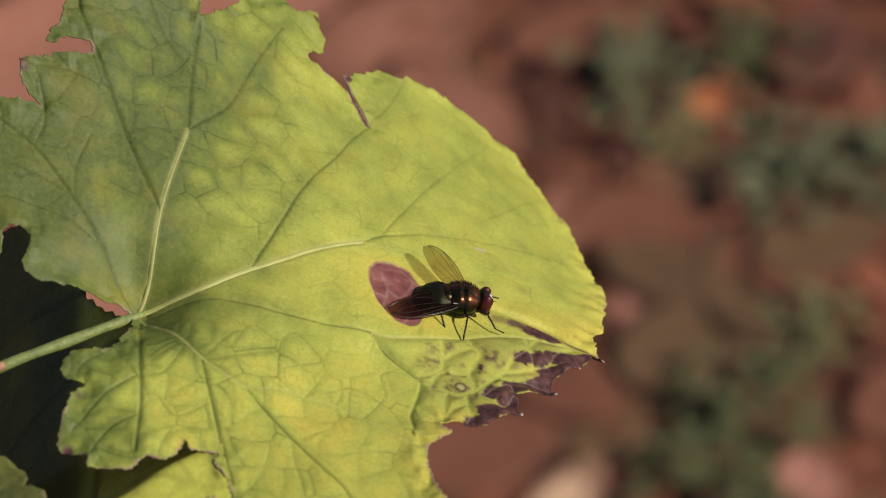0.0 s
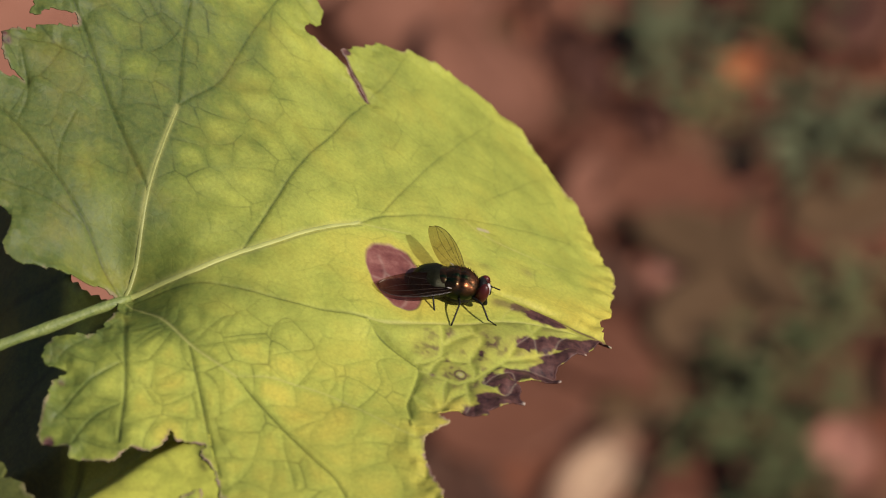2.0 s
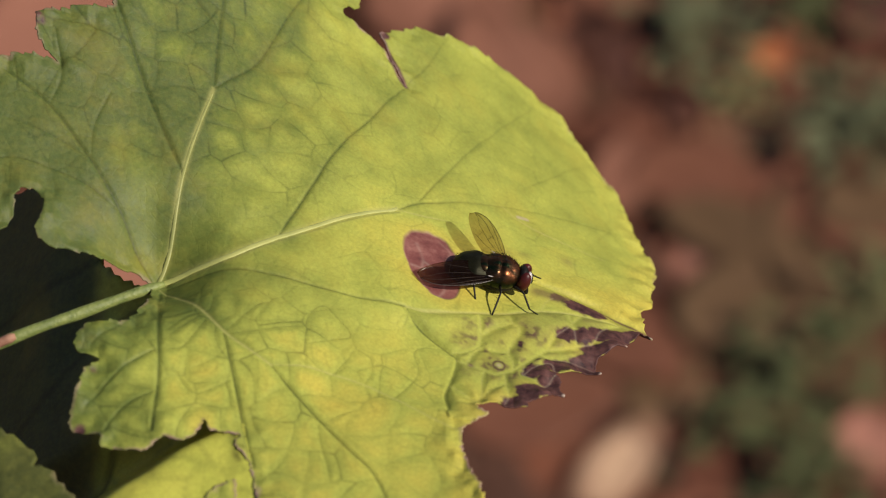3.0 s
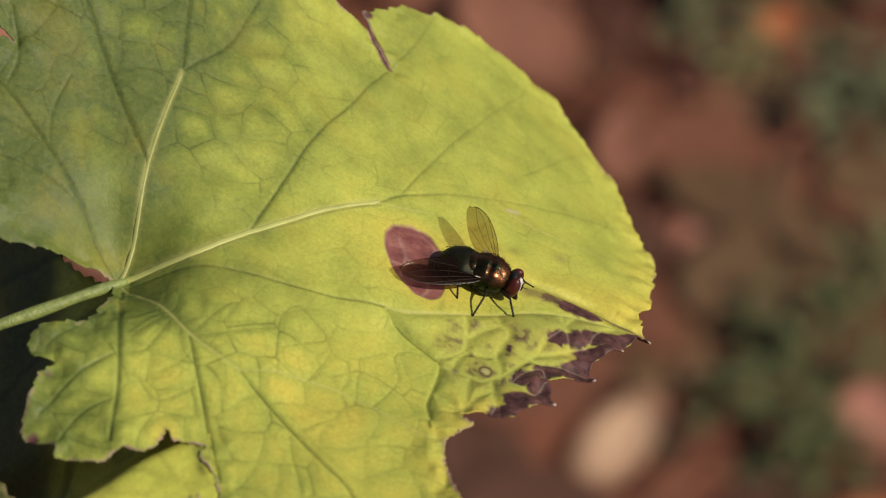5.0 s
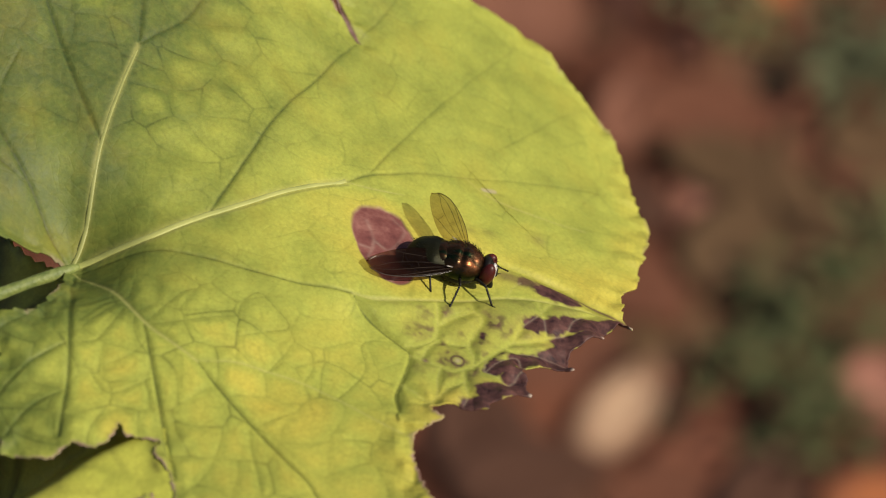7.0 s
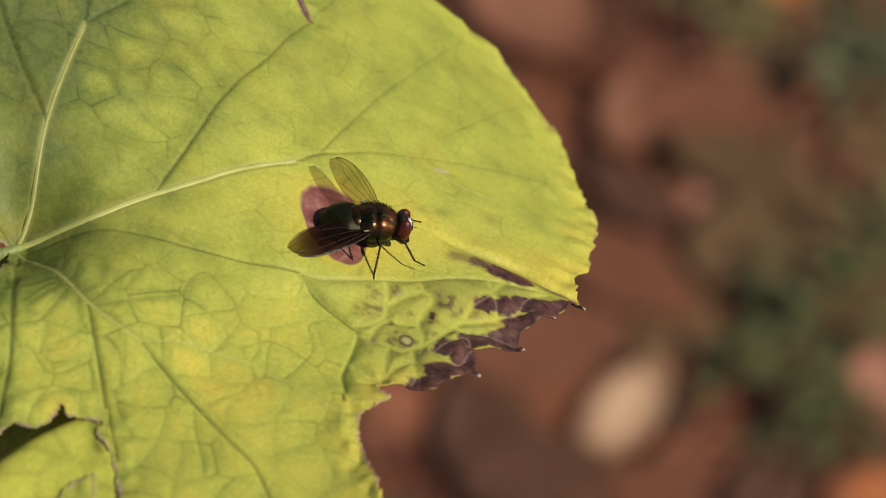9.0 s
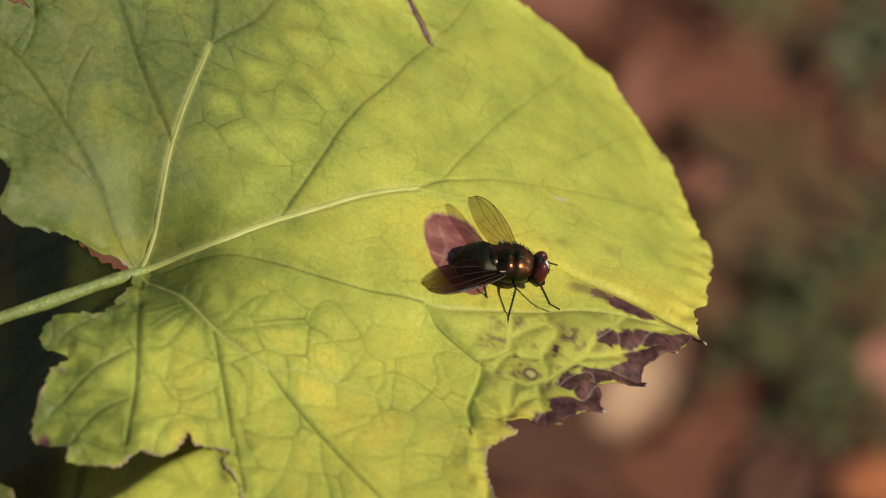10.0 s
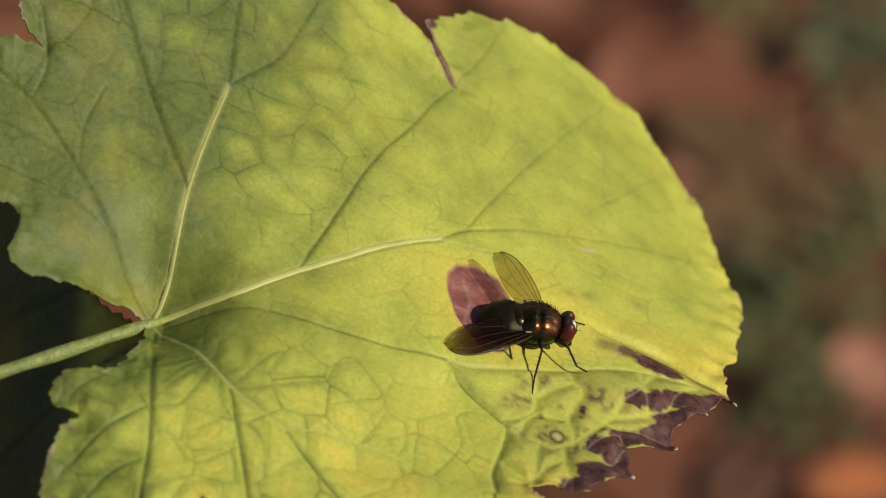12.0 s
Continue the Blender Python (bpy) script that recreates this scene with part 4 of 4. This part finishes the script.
    fall = fall * (1 - back) + (0.3 + 0.18 * np.clip(5 - x, 0, 12) ** 1.7) * back
    return own + 0.9 * fbm(np.stack([np.ravel(x), np.ravel(y)], 1), 0.07, 5.0) - 0.06 - 0.6 * smooth(x, 10.5, 12.5) - fall - 1.05 * np.maximum(0, -7 - x)


# its left part is coloured darker green to deepen the shade it lies in
small_leaf((0, 0, 0), 22, 200, shaded_form, BLADE_GREEN, "yellow-green leaf lying in the shade under the large leaf", puffed=0.0, ripe_and_shade=lambda x, y: 0.60 - 0.6 * smooth(-x, 3, 10),
           outline=[(-52, -10), (-44, 18), (-28, 26), (-16, 23), (-10, 15), (-7, 8), (-5, 4), (-3, 2.8), (0, 0), (6, -8), (12, -13), (14, -20), (14, -34), (11, -40),
                    (4, -40), (0, -40), (-12, -42), (-30, -40), (-42, -28)])
small_leaf((-21.6, -34.6, 0), 19, 200, lambda x, y: -4.5 + 0.10 * x, BLADE_GREEN, "small green leaf with a toothed margin below the large leaf", ripe_and_shade=0.20,
           outline=[(-16, 6), (-6, 17), (3, 16.4), (7.2, 14.4), (9.0, 13.0), (10.7, 11.4), (10.9, 9.9), (11.4, 9.4), (12.9, 8.6), (14.2, 6.4), (15.6, 5.0), (15.4, -1), (13, -10), (0, -18), (-14, -10)])


# ---- fly ----
def fly_body(fly):
    def scaled(bm, drop=0.95):
        bmesh.ops.translate(bm, vec=(0, 0, -drop), verts=bm.verts)
        bmesh.ops.scale(bm, vec=(MM, MM, MM), verts=bm.verts)
        return bm

    bm = bmesh.new()
    for v in ellipsoid(bm, (-0.1, 0, 2.6), (2.3, 1.95, 1.62), 40, 26):
        groove = math.exp(-((v.co.x + 0.1) / 0.18) ** 2) * 0.24 + math.exp(-((v.co.x - 1.1) / 0.2) ** 2) * 0.08
        v.co.z -= groove * (v.co.z > 2.9)
        if v.co.z > 3.4:
            v.co.z += 0.05 * math.cos(v.co.y * 4.2)
    thorax = part("thorax", scaled(bm), FLY_COPPER, fly, "coppery green metallic thorax")
    bm = bmesh.new()
    ellipsoid(bm, (-1.7, 0, 3.15), (1.0, 1.3, 0.72), 24, 14)
    part("scutellum", scaled(bm), FLY_COPPER, thorax)
    bm = bmesh.new()
    ellipsoid(bm, (-0.1, 0, 1.75), (2.0, 1.8, 1.0), 28, 16)
    part("underside", scaled(bm), FLY_BLACK, thorax, "black underside of the thorax")
    bm = bmesh.new()
    for v in ellipsoid(bm, (-2.6, 0, 2.35), (2.35, 2.1, 1.42), 40, 40):
        u = (v.co.x + 2.6) / 2.35
        seg = 0.018 * math.cos(u * 3.4 * math.pi)
        v.co.y *= 1 + seg - 0.10 * max(0, -u)
        v.co.z = 2.35 + (v.co.z - 2.35) * (1 + seg) - 0.25 * max(0, -u) ** 2
    part("abdomen", scaled(bm), FLY_GREEN, fly, "dark greenish black shining abdomen")
    bm = bmesh.new()
    ellipsoid(bm, (2.3, 0, 2.6), (0.62, 1.3, 1.15), 26, 18)
    tube(bm, spline([(1.7, 0, 2.6), (2.1, 0, 2.55), (2.5, 0, 2.5)], 0.2), 0.6, 12)
    head = part("head", scaled(bm), FLY_BLACK, fly)
    for side in (-1, 1):
        bm = bmesh.new()
        ellipsoid(bm, (2.42, side * 0.76, 2.55), (0.70, 0.64, 1.2), 28, 22, Euler((radians(side * 10), radians(8), radians(side * 16))).to_matrix().to_4x4())
        part("eye", scaled(bm), FLY_EYE, head, "dark red compound eye")
    bm = bmesh.new()
    ellipsoid(bm, (2.92, 0, 2.35), (0.36, 0.58, 1.0), 18, 14)
    face = part("face", scaled(bm), FLY_FACE, head, "silvery face")
    for side in (-1, 1):
        bm = bmesh.new()
        tube(bm, spline([(3.15, side * 0.13, 2.8), (3.30, side * 0.16, 2.5), (3.28, side * 0.17, 2.15)], 0.1), 0.10, 8)
        tube(bm, spline([(3.28, side * 0.2, 2.6), (3.48, side * 0.32, 2.68), (3.62, side * 0.42, 2.8)], 0.1), 0.025, 5)
        part("antenna", scaled(bm), FLY_BLACK, face)
    bm = bmesh.new()
    tube(bm, spline([(2.9, 0, 1.65), (3.05, 0, 1.2), (3.1, 0, 0.6)], 0.15), [0.26, 0.24, 0.2, 0.18, 0.2, 0.24, 0.27, 0.25][:len(spline([(2.9, 0, 1.65), (3.05, 0, 1.2), (3.1, 0, 0.6)], 0.15))] or 0.2, 10)
    part("proboscis", scaled(bm), FLY_BLACK, head)

    # legs: hip, knee, ankle and toe of each
    for side in (-1, 1):
        for hip, knee, ankle, toe in (
                ((1.2, 0.75, 0.85), (2.6, 2.0, 1.35), (3.5, 3.1, 0.4), (4.5, 3.3, 0.06)),
                ((0.1, 0.95, 0.8), (0.3, 2.9, 1.6), (-0.15, 5.0, 0.5), (-0.35, 6.7, 0.06)),
                ((-1.0, 0.9, 0.8), (-2.6, 2.0, 1.6), (-2.0, 3.5, 0.4), (-1.5, 4.5, 0.06))):
            pts = [Vector((q[0], q[1] * (0.62 if side > 0 else -1.0), q[2])) for q in (hip, knee, ankle, toe)]
            bm = bmesh.new()
            tube(bm, spline([pts[0], pts[0].lerp(pts[1], 0.5) + Vector((0, 0, 0.12)), pts[1]], 0.2), [0.13, 0.17, 0.18, 0.17, 0.16, 0.15, 0.14, 0.13, 0.12, 0.12, 0.12, 0.11, 0.11, 0.1, 0.1, 0.1][:len(spline([pts[0], pts[0].lerp(pts[1], 0.5) + Vector((0, 0, 0.12)), pts[1]], 0.2))], 8)
            leg = part("leg", scaled(bm, 0), FLY_BLACK, fly, "thin black bristly leg")
            bm = bmesh.new()
            tube(bm, spline([pts[1], pts[1].lerp(pts[2], 0.5) + Vector((0, side * 0.06, 0.05)), pts[2]], 0.2), 0.095, 7)
            rng = random.Random(3)
            for k in range(12):
                q = pts[1].lerp(pts[2], 0.15 + 0.065 * k)
                way = Vector((rng.uniform(-1, 1), rng.uniform(-1, 1), rng.uniform(-0.6, 0.4))).normalized()
                tube(bm, [q, q + way * 0.26, q + way * 0.42], [0.02, 0.012, 0.004], 3)
            part("shin", scaled(bm, 0), FLY_BLACK, leg)
            bm = bmesh.new()
            n = 5
            for k in range(n):
                a, b = pts[2].lerp(pts[3], k / n), pts[2].lerp(pts[3], (k + 0.9) / n)
                tube(bm, [a, a.lerp(b, 0.6), b], [0.066, 0.078, 0.055], 6)
            part("foot", scaled(bm, 0), FLY_BLACK, leg)

    # bristles on back and tail
    bm = bmesh.new()
    rng = random.Random(8)
    for k in range(420):
        a, b = rng.uniform(-1, 1), rng.uniform(-1.25, 1.25)
        if k < 240:
            c, r = Vector((-0.1, 0, 2.6)), Vector((2.3, 1.95, 1.62))
            lean = Vector((-0.7, 0, 0))
        elif k < 390:
            c, r = Vector((-2.6, 0, 2.35)), Vector((2.35, 2.08, 1.40))
            lean = Vector((-0.9, 0, 0))
        else:
            c, r = Vector((2.65, 0, 2.55)), Vector((0.66, 1.2, 1.2))
            lean = Vector((0.5, 0, 0.2))
            b *= 0.35
        n = Vector((a, math.sqrt(max(0, 1 - a * a)) * math.sin(b), math.sqrt(max(0, 1 - a * a)) * math.cos(b)))
        q = c + Vector((n.x * r.x, n.y * r.y, n.z * r.z)) * 0.98
        way = (n + lean).normalized()
        length = rng.uniform(0.2, 0.4) if k < 240 else rng.uniform(0.12, 0.24)
        tube(bm, [q, q + way * length * 0.6, q + way * length + Vector((-0.06, 0, 0))], [0.022, 0.014, 0.004], 3)
    tagged(part("bristles", scaled(bm), FLY_BLACK, fly, "short black bristles"), kind="stuff")


def fly_wing(fly, side):
    """One wing, laid back and out from its hinge."""
    length, width = (6.3, 2.8) if side > 0 else (8.2, 3.3)
    # the one wing is spread and raised, the other laid back along the body
    turn, roll, pitch = (131, -24, -5) if side > 0 else (-160, -13, -2)
    hinge = Matrix.Translation((0.25 if side > 0 else -0.35, side * 1.45, 3.3 if side > 0 else 2.95)) @ Euler((0, 0, radians(turn))).to_matrix().to_4x4() @ Euler((radians(roll), radians(pitch), 0)).to_matrix().to_4x4()

    def front(u):
        return 0.42 * width * math.sin(min(1, u * 1.15) * math.pi * 0.62) ** 0.7 * math.sqrt(max(0.0, 1 - u ** 9))

    def rear(u):
        return -0.58 * width * math.sin(math.pi * min(1, (0.10 + 0.90 * u)) ** 0.85) ** 0.6 * (1 - 0.25 * u)

    def place(u, w):
        y = rear(u) + (front(u) - rear(u)) * w
        wave = 0.10 * math.sin(w * 9 + u * 3) * (0.3 + 0.7 * u) + 0.12 * math.sin(u * 3.1)
        return hinge @ Vector((u * length, -side * y, wave)) - Vector((0, 0, 0.95))

    bm = bmesh.new()
    nu, nw = 26, 14
    grid = [[bm.verts.new(place(i / nu, j / nw) * MM) for j in range(nw + 1)] for i in range(nu + 1)]
    for i in range(nu):
        for j in range(nw):
            bm.faces.new((grid[i][j], grid[i + 1][j], grid[i + 1][j + 1], grid[i][j + 1]))
    wing = part("wing", bm, FLY_WING if side > 0 else FLY_WING_SMOKY_SHADED, fly, "smoky see-through wing with brown veins")
    mod = wing.modifiers.new("thickness", "SOLIDIFY")
    mod.thickness = 0.02 * MM
    # veins: leading edge first
    for line, r in (([(0.0, 0.98), (0.3, 0.99), (0.6, 0.99), (0.85, 0.98), (0.97, 0.9)], 0.055), ([(0.02, 0.8), (0.3, 0.84), (0.6, 0.93), (0.72, 0.99)], 0.04),
                    ([(0.02, 0.72), (0.3, 0.70), (0.65, 0.75), (0.95, 0.80)], 0.035), ([(0.03, 0.62), (0.35, 0.5), (0.7, 0.48), (0.85, 0.62), (0.93, 0.72)], 0.03),
                    ([(0.03, 0.5), (0.3, 0.32), (0.55, 0.18), (0.66, 0.05)], 0.03), ([(0.04, 0.4), (0.2, 0.2), (0.32, 0.04)], 0.025), ([(0.42, 0.7), (0.43, 0.49)], 0.02),
                    ([(0.6, 0.48), (0.58, 0.17)], 0.02)):
        bm = bmesh.new()
        tube(bm, [place(u, w) * MM for u, w in spline(line, 0.05)], (0.5 if side > 0 else 0.6) * r * MM, 5)
        part("wing_vein", bm, FLY_VEIN if side > 0 or r < 0.05 else FLY_VEIN_GLOSSY, wing)
    bm = bmesh.new()
    ellipsoid(bm, (-0.9, side * 1.78, 2.35), (0.42, 0.07, 0.05), 16, 10, Euler((radians(side * -18), radians(14), radians(-side * 24))).to_matrix().to_4x4())
    bmesh.ops.scale(bm, vec=(MM, MM, MM), verts=bm.verts)
    part("calypter", bm, FLY_CALYPTER, wing, "pale scale at the wing base")
    return wing


tagged(fly, "coppery green blowfly with dark red eyes standing on the leaf", "fly")
fly_body(fly)
fly_wing(fly, 1)
near_wing = fly_wing(fly, -1)
fly.scale = (1.05, 1.05, 1.05)


# ---- things on the ground ----
def leaf_sheet(bm, length, width, m, curl=0.25, fold=0.15, wave=0.0, nu=14, nw=8):
    """A pointed leaf with a bent midrib, laid with the pose m."""
    rows = []
    for i in range(nu + 1):
        u = i / nu
        half = width / 2 * math.sin(math.pi * min(1, 0.04 + 0.94 * u) ** 0.85) ** 0.75
        row = []
        for j in range(nw + 1):
            w = 2 * j / nw - 1
            z = curl * length * ((u - 0.5) ** 2) + fold * width * abs(w) ** 1.3 + wave * width * math.sin(7 * u + 3 * w)
            row.append(bm.verts.new(m @ Vector(((u - 0.5) * length, w * half * (1 + 0.06 * math.sin(i * 2.4 + j)), z))))
        rows.append(row)
    for i in range(nu):
        for j in range(nw):
            bm.faces.new((rows[i][j], rows[i + 1][j], rows[i + 1][j + 1], rows[i][j + 1]))


def fallen_leaf(x, y, length, width, turn, material, label, tilt=3, lift=0.005):
    bm = bmesh.new()
    leaf_sheet(bm, length, width, Matrix.Identity(4), 0.05, 0.02, 0.012, 20, 10)
    ob = new("fallen_leaf", finish(bm, "fallen_leaf", material))
    mod = ob.modifiers.new("thickness", "SOLIDIFY")
    mod.thickness = 0.0005
    ob.matrix_world = pose(x, y, lift, tilt, tilt * 0.4, turn)
    bm = bmesh.new()
    rib = [(-0.5 * length * k, 0, 0.05 * length * (0.5 * k) ** 2 + 0.0004) for k in np.linspace(1.25, -0.95, 12)]
    tube(bm, rib, 0.0006, 6)
    part("midrib", bm, material, ob)
    return tagged(ob, label, "dead leaf", "fallen leaves")


FALLEN = [
    (0.143, 1.062, 0.040, 0.032, 60, DRY_PINK, "pinkish dry fallen leaf on the litter"),
    (0.093, 0.920, 0.080, 0.037, 56, DRY_PALE, "pale tan dry fallen leaf on the litter"),
    (0.226, 0.934, 0.052, 0.042, 80, DRY_PINK, "pinkish dry fallen leaf on the litter"),
    (0.191, 1.217, 0.038, 0.032, 20, DRY_ORANGE, "rusty orange dry leaf on the litter"),
    (0.222, 0.860, 0.062, 0.036, 10, DRY_ORANGE, "rusty orange dry leaf on the litter"),
    (0.101, 1.125, 0.066, 0.034, 75, DRY_TAN, "light brown curled leaf on the litter"),
    (0.041, 1.211, 0.110, 0.070, 120, DRY_TAN, "light brown curled leaf on the litter"),
    (0.010, 1.280, 0.120, 0.080, 30, DRY_TAN, "light brown curled leaf on the litter"),
    (-0.208, 1.260, 0.180, 0.120, 60, DRY_SALMON, "broad salmon dry leaf on the litter"),
    (-0.091, 1.320, 0.160, 0.110, 10, DRY_SALMON, "broad salmon dry leaf on the litter"),
    (-0.151, 1.077, 0.120, 0.090, 40, DRY_SALMON, "broad salmon dry leaf on the litter"),
    (0.050, 0.960, 0.090, 0.060, 15, DRY_BROWN, "brown dry leaf on the litter"),
    (0.090, 1.010, 0.090, 0.050, 140, DRY_BROWN, "brown dry leaf on the litter"),
    (0.262, 1.261, 0.080, 0.050, 60, DRY_DARK, "dark maroon rotting leaf on the litter"),
    (0.105, 1.223, 0.060, 0.026, 88, DRY_DARK, "dark maroon rotting leaf on the litter"),
    (0.141, 1.177, 0.032, 0.021, 70, DRY_DARK, "dark maroon rotting leaf on the litter"),
    (0.203, 1.030, 0.034, 0.024, 80, DRY_DARK, "dark maroon rotting leaf on the litter"),
    (0.180, 1.110, 0.080, 0.050, 160, DRY_BROWN, "brown dry leaf on the litter"),
    (0.140, 1.130, 0.070, 0.044, 20, DRY_BROWN, "brown dry leaf on the litter"),
    (0.225, 1.090, 0.066, 0.036, 100, DRY_BROWN, "brown dry leaf on the litter"),
    (0.280, 0.990, 0.070, 0.040, 50, DRY_BROWN, "brown dry leaf on the litter"),
    (0.120, 0.860, 0.090, 0.056, 170, DRY_BROWN, "brown dry leaf on the litter"),
    (0.030, 1.110, 0.100, 0.060, 100, DRY_BROWN, "brown dry leaf on the litter"),
    (0.120, 1.280, 0.090, 0.050, 20, DRY_BROWN, "brown dry leaf on the litter"),
]
FALLEN += [
    (0.170, 1.035, 0.095, 0.060, 35, DRY_OLIVE, "olive brown dry leaf on the litter"),
    (0.205, 1.070, 0.090, 0.055, 110, DRY_OLIVE, "olive brown dry leaf on the litter"),
    (0.155, 1.085, 0.070, 0.045, 160, DRY_OLIVE, "olive brown dry leaf on the litter"),
    (0.250, 1.105, 0.080, 0.050, 20, DRY_OLIVE, "olive brown dry leaf on the litter"),
    (0.120, 0.985, 0.075, 0.045, 70, DRY_OLIVE, "olive brown dry leaf on the litter"),
    (0.215, 0.985, 0.080, 0.050, 150, DRY_OLIVE, "olive brown dry leaf on the litter"),
    (0.065, 0.965, 0.080, 0.048, 25, DRY_UMBER, "dark brown dry leaf on the litter"),
    (0.020, 0.905, 0.090, 0.055, 100, DRY_UMBER, "dark brown dry leaf on the litter"),
    (0.045, 0.875, 0.080, 0.050, 10, DRY_UMBER, "dark brown dry leaf on the litter"),
    (0.165, 0.865, 0.070, 0.040, 60, DRY_UMBER, "dark brown dry leaf on the litter"),
    (0.100, 1.060, 0.060, 0.036, 130, DRY_UMBER, "dark brown dry leaf on the litter"),
]
for k, row in enumerate(FALLEN):
    fallen_leaf(*row, lift=0.004 + 0.0011 * (k % 7))


def herb(x, y, size, material, label, seed):
    """A low green plant: a short stem with a rosette of leaves."""
    rng = random.Random(seed)
    base = new("low_herb")
    base.location = (x, y, 0)
    tagged(base, label, "plant", "low green plants")
    bm = bmesh.new()
    tube(bm, spline([(0, 0, -0.008), (0.001, 0, 0.010), (0, 0.001, 0.022)], 0.005), 0.0016, 7)
    part("stem", bm, STEM, base)
    for k in range(44):
        bm = bmesh.new()
        a = k * 137.5 + rng.uniform(-40, 40)
        length = size * rng.uniform(0.13, 0.27)
        m = pose(0, 0, 0.005 + 0.0005 * k, 0, 0, a) @ pose(length * 0.4 + size * 0.68 * rng.random() ** 1.5, 0, 0, rng.uniform(-14, 14), rng.uniform(-12, 4), rng.uniform(-30, 30))
        leaf_sheet(bm, length, length * rng.uniform(0.7, 0.95), m, -0.25, 0.10, 0.04, 10, 6)
        leaf = part("leaf", bm, material, base)
        mod = leaf.modifiers.new("thickness", "SOLIDIFY")
        mod.thickness = 0.0003


for i, (x, y, size, material, label) in enumerate((
        (0.149, 1.236, 0.064, HERB_GREY, "grey-green low herb among dead leaves"),
        (0.172, 1.185, 0.032, HERB_LIGHT, "light green low herb among dead leaves"),
        (0.236, 1.157, 0.066, HERB_GREY, "grey-green low herb among dead leaves"),
        (0.290, 1.170, 0.060, HERB_GREY, "grey-green low herb among dead leaves"),
        (0.238, 1.036, 0.042, HERB_LIGHT, "light green low herb among dead leaves"),
        (0.166, 0.940, 0.050, HERB, "dark green low herb among dead leaves"),
        (0.185, 0.978, 0.064, HERB, "dark green low herb among dead leaves"),
        (0.190, 0.905, 0.050, HERB, "dark green low herb among dead leaves"),
        (0.222, 1.255, 0.046, HERB, "dark green low herb among dead leaves"))):
    herb(x, y, size, material, label, i)


def litter():
    bm = bmesh.new()
    rng = random.Random(12)
    for k in range(2600):
        x, y = rng.gauss(0.08, 0.36), rng.gauss(1.08, 0.36)
        length = rng.uniform(0.018, 0.055)
        m = pose(x, y, rng.uniform(0.0, 0.004), rng.uniform(-5, 5), rng.uniform(-5, 5), rng.uniform(0, 360))
        leaf_sheet(bm, length, length * rng.uniform(0.4, 0.7), m, rng.uniform(-0.06, 0.10), 0.03, 0.015, 5, 4)
    ob = new("leaf_litter", finish(bm, "leaf_litter", LITTER))
    tagged(ob, "brown dead leaves strewn over the soil", "leaf litter", kind="stuff")


litter()


# ---- what moves ----
def on_leaf(x, y, turn, lift=0.0, nose=0.0):
    """A pose on the leaf's face; x, y are world millimetres and turn is the heading in degrees."""
    u, v = x - LEAF_AT.x, y - LEAF_AT.y

    def high(a, b):
        return float(leaf_height(a, b))

    z = LEAF_AT.z + high(u, v) + lift
    up = Vector((-(high(u + 3, v) - high(u - 3, v)) / 6, -(high(u, v + 3) - high(u, v - 3)) / 6, 1)).normalized()
    up = (up * 0.45 + Vector((0, 0, 0.55))).normalized()
    ahead = Vector((math.cos(radians(turn)), math.sin(radians(turn)), 0))
    side = up.cross(ahead).normalized()
    ahead = side.cross(up)
    m = Matrix((ahead, side, up)).transposed().to_4x4()
    return Matrix.Translation(Vector((x, y, z)) * MM) @ m @ pose(0, 0, 0, 0, nose, 0)


# seconds, place on the leaf in world millimetres, heading, bow of the head
FLY_ROWS = [
    (0, 8.00, -0.75, 4, 0), (1.8, 7.90, -0.95, 4, 0), (2.05, 7.50, -1.40, -6, 2), (2.5, 7.70, -1.05, -3, 2), (3.2, 7.70, -1.20, -6, 3), (4.8, 7.70, -1.45, -13, 6),
    (5.5, 7.90, -1.80, -13, 6), (6.5, 7.90, -1.90, -11, 5), (7.2, 7.40, -2.50, -6, 3), (8, 5.00, -2.10, 0, 0), (8.8, 3.70, -1.70, 4, 0),
    (9.05, 4.90, -0.95, 4, 0), (9.3, 5.60, -1.80, 2, 0), (10.5, 5.70, -2.20, 2, 0), (12, 5.70, -2.65, 2, 0),
]


def wing_turned(x, y, degrees):
    """A wing swung about its hinge, in millimetres on the fly."""
    hinge = Matrix.Translation((x * MM, y * MM, 0))
    return hinge @ pose(0, 0, 0, 0, 0, degrees) @ hinge.inverted()


# seconds and swing of the laid-back wing: folded along the body, then held out
WING_ROWS = [(0, -9), (2.0, -8), (3.2, -6), (4.8, 0), (6.5, 0), (7.2, -5), (8.4, 0), (8.8, 3), (9.3, 0), (12, 0)]


# seconds and lift of the round lobe in degrees
FLAP_ROWS = [(0, -0.6), (2.5, -0.6), (5.5, -0.3), (6.5, 0), (6.75, 4.2), (7.0, 6.2), (7.2, 6.0), (8.0, 3.5), (8.8, 1.6), (9.5, 0.6), (10.2, 0.8), (11, 1.8), (12, 1.8)]


def lifted(degrees):
    start = Matrix.Translation(FLAP_ENDS[0])
    return start @ Matrix.Rotation(radians(degrees), 4, FLAP_ENDS[1] - FLAP_ENDS[0]) @ start.inverted()


def motions():
    walk(leaf_flap, [(t, lifted(lift)) for t, lift in FLAP_ROWS])
    walk(near_wing, [(t, wing_turned(-0.35, -1.45, turn)) for t, turn in WING_ROWS])
    walk(fly, [(t, on_leaf(x, y, turn, 0.0, nose)) for t, x, y, turn, nose in FLY_ROWS])


motions()
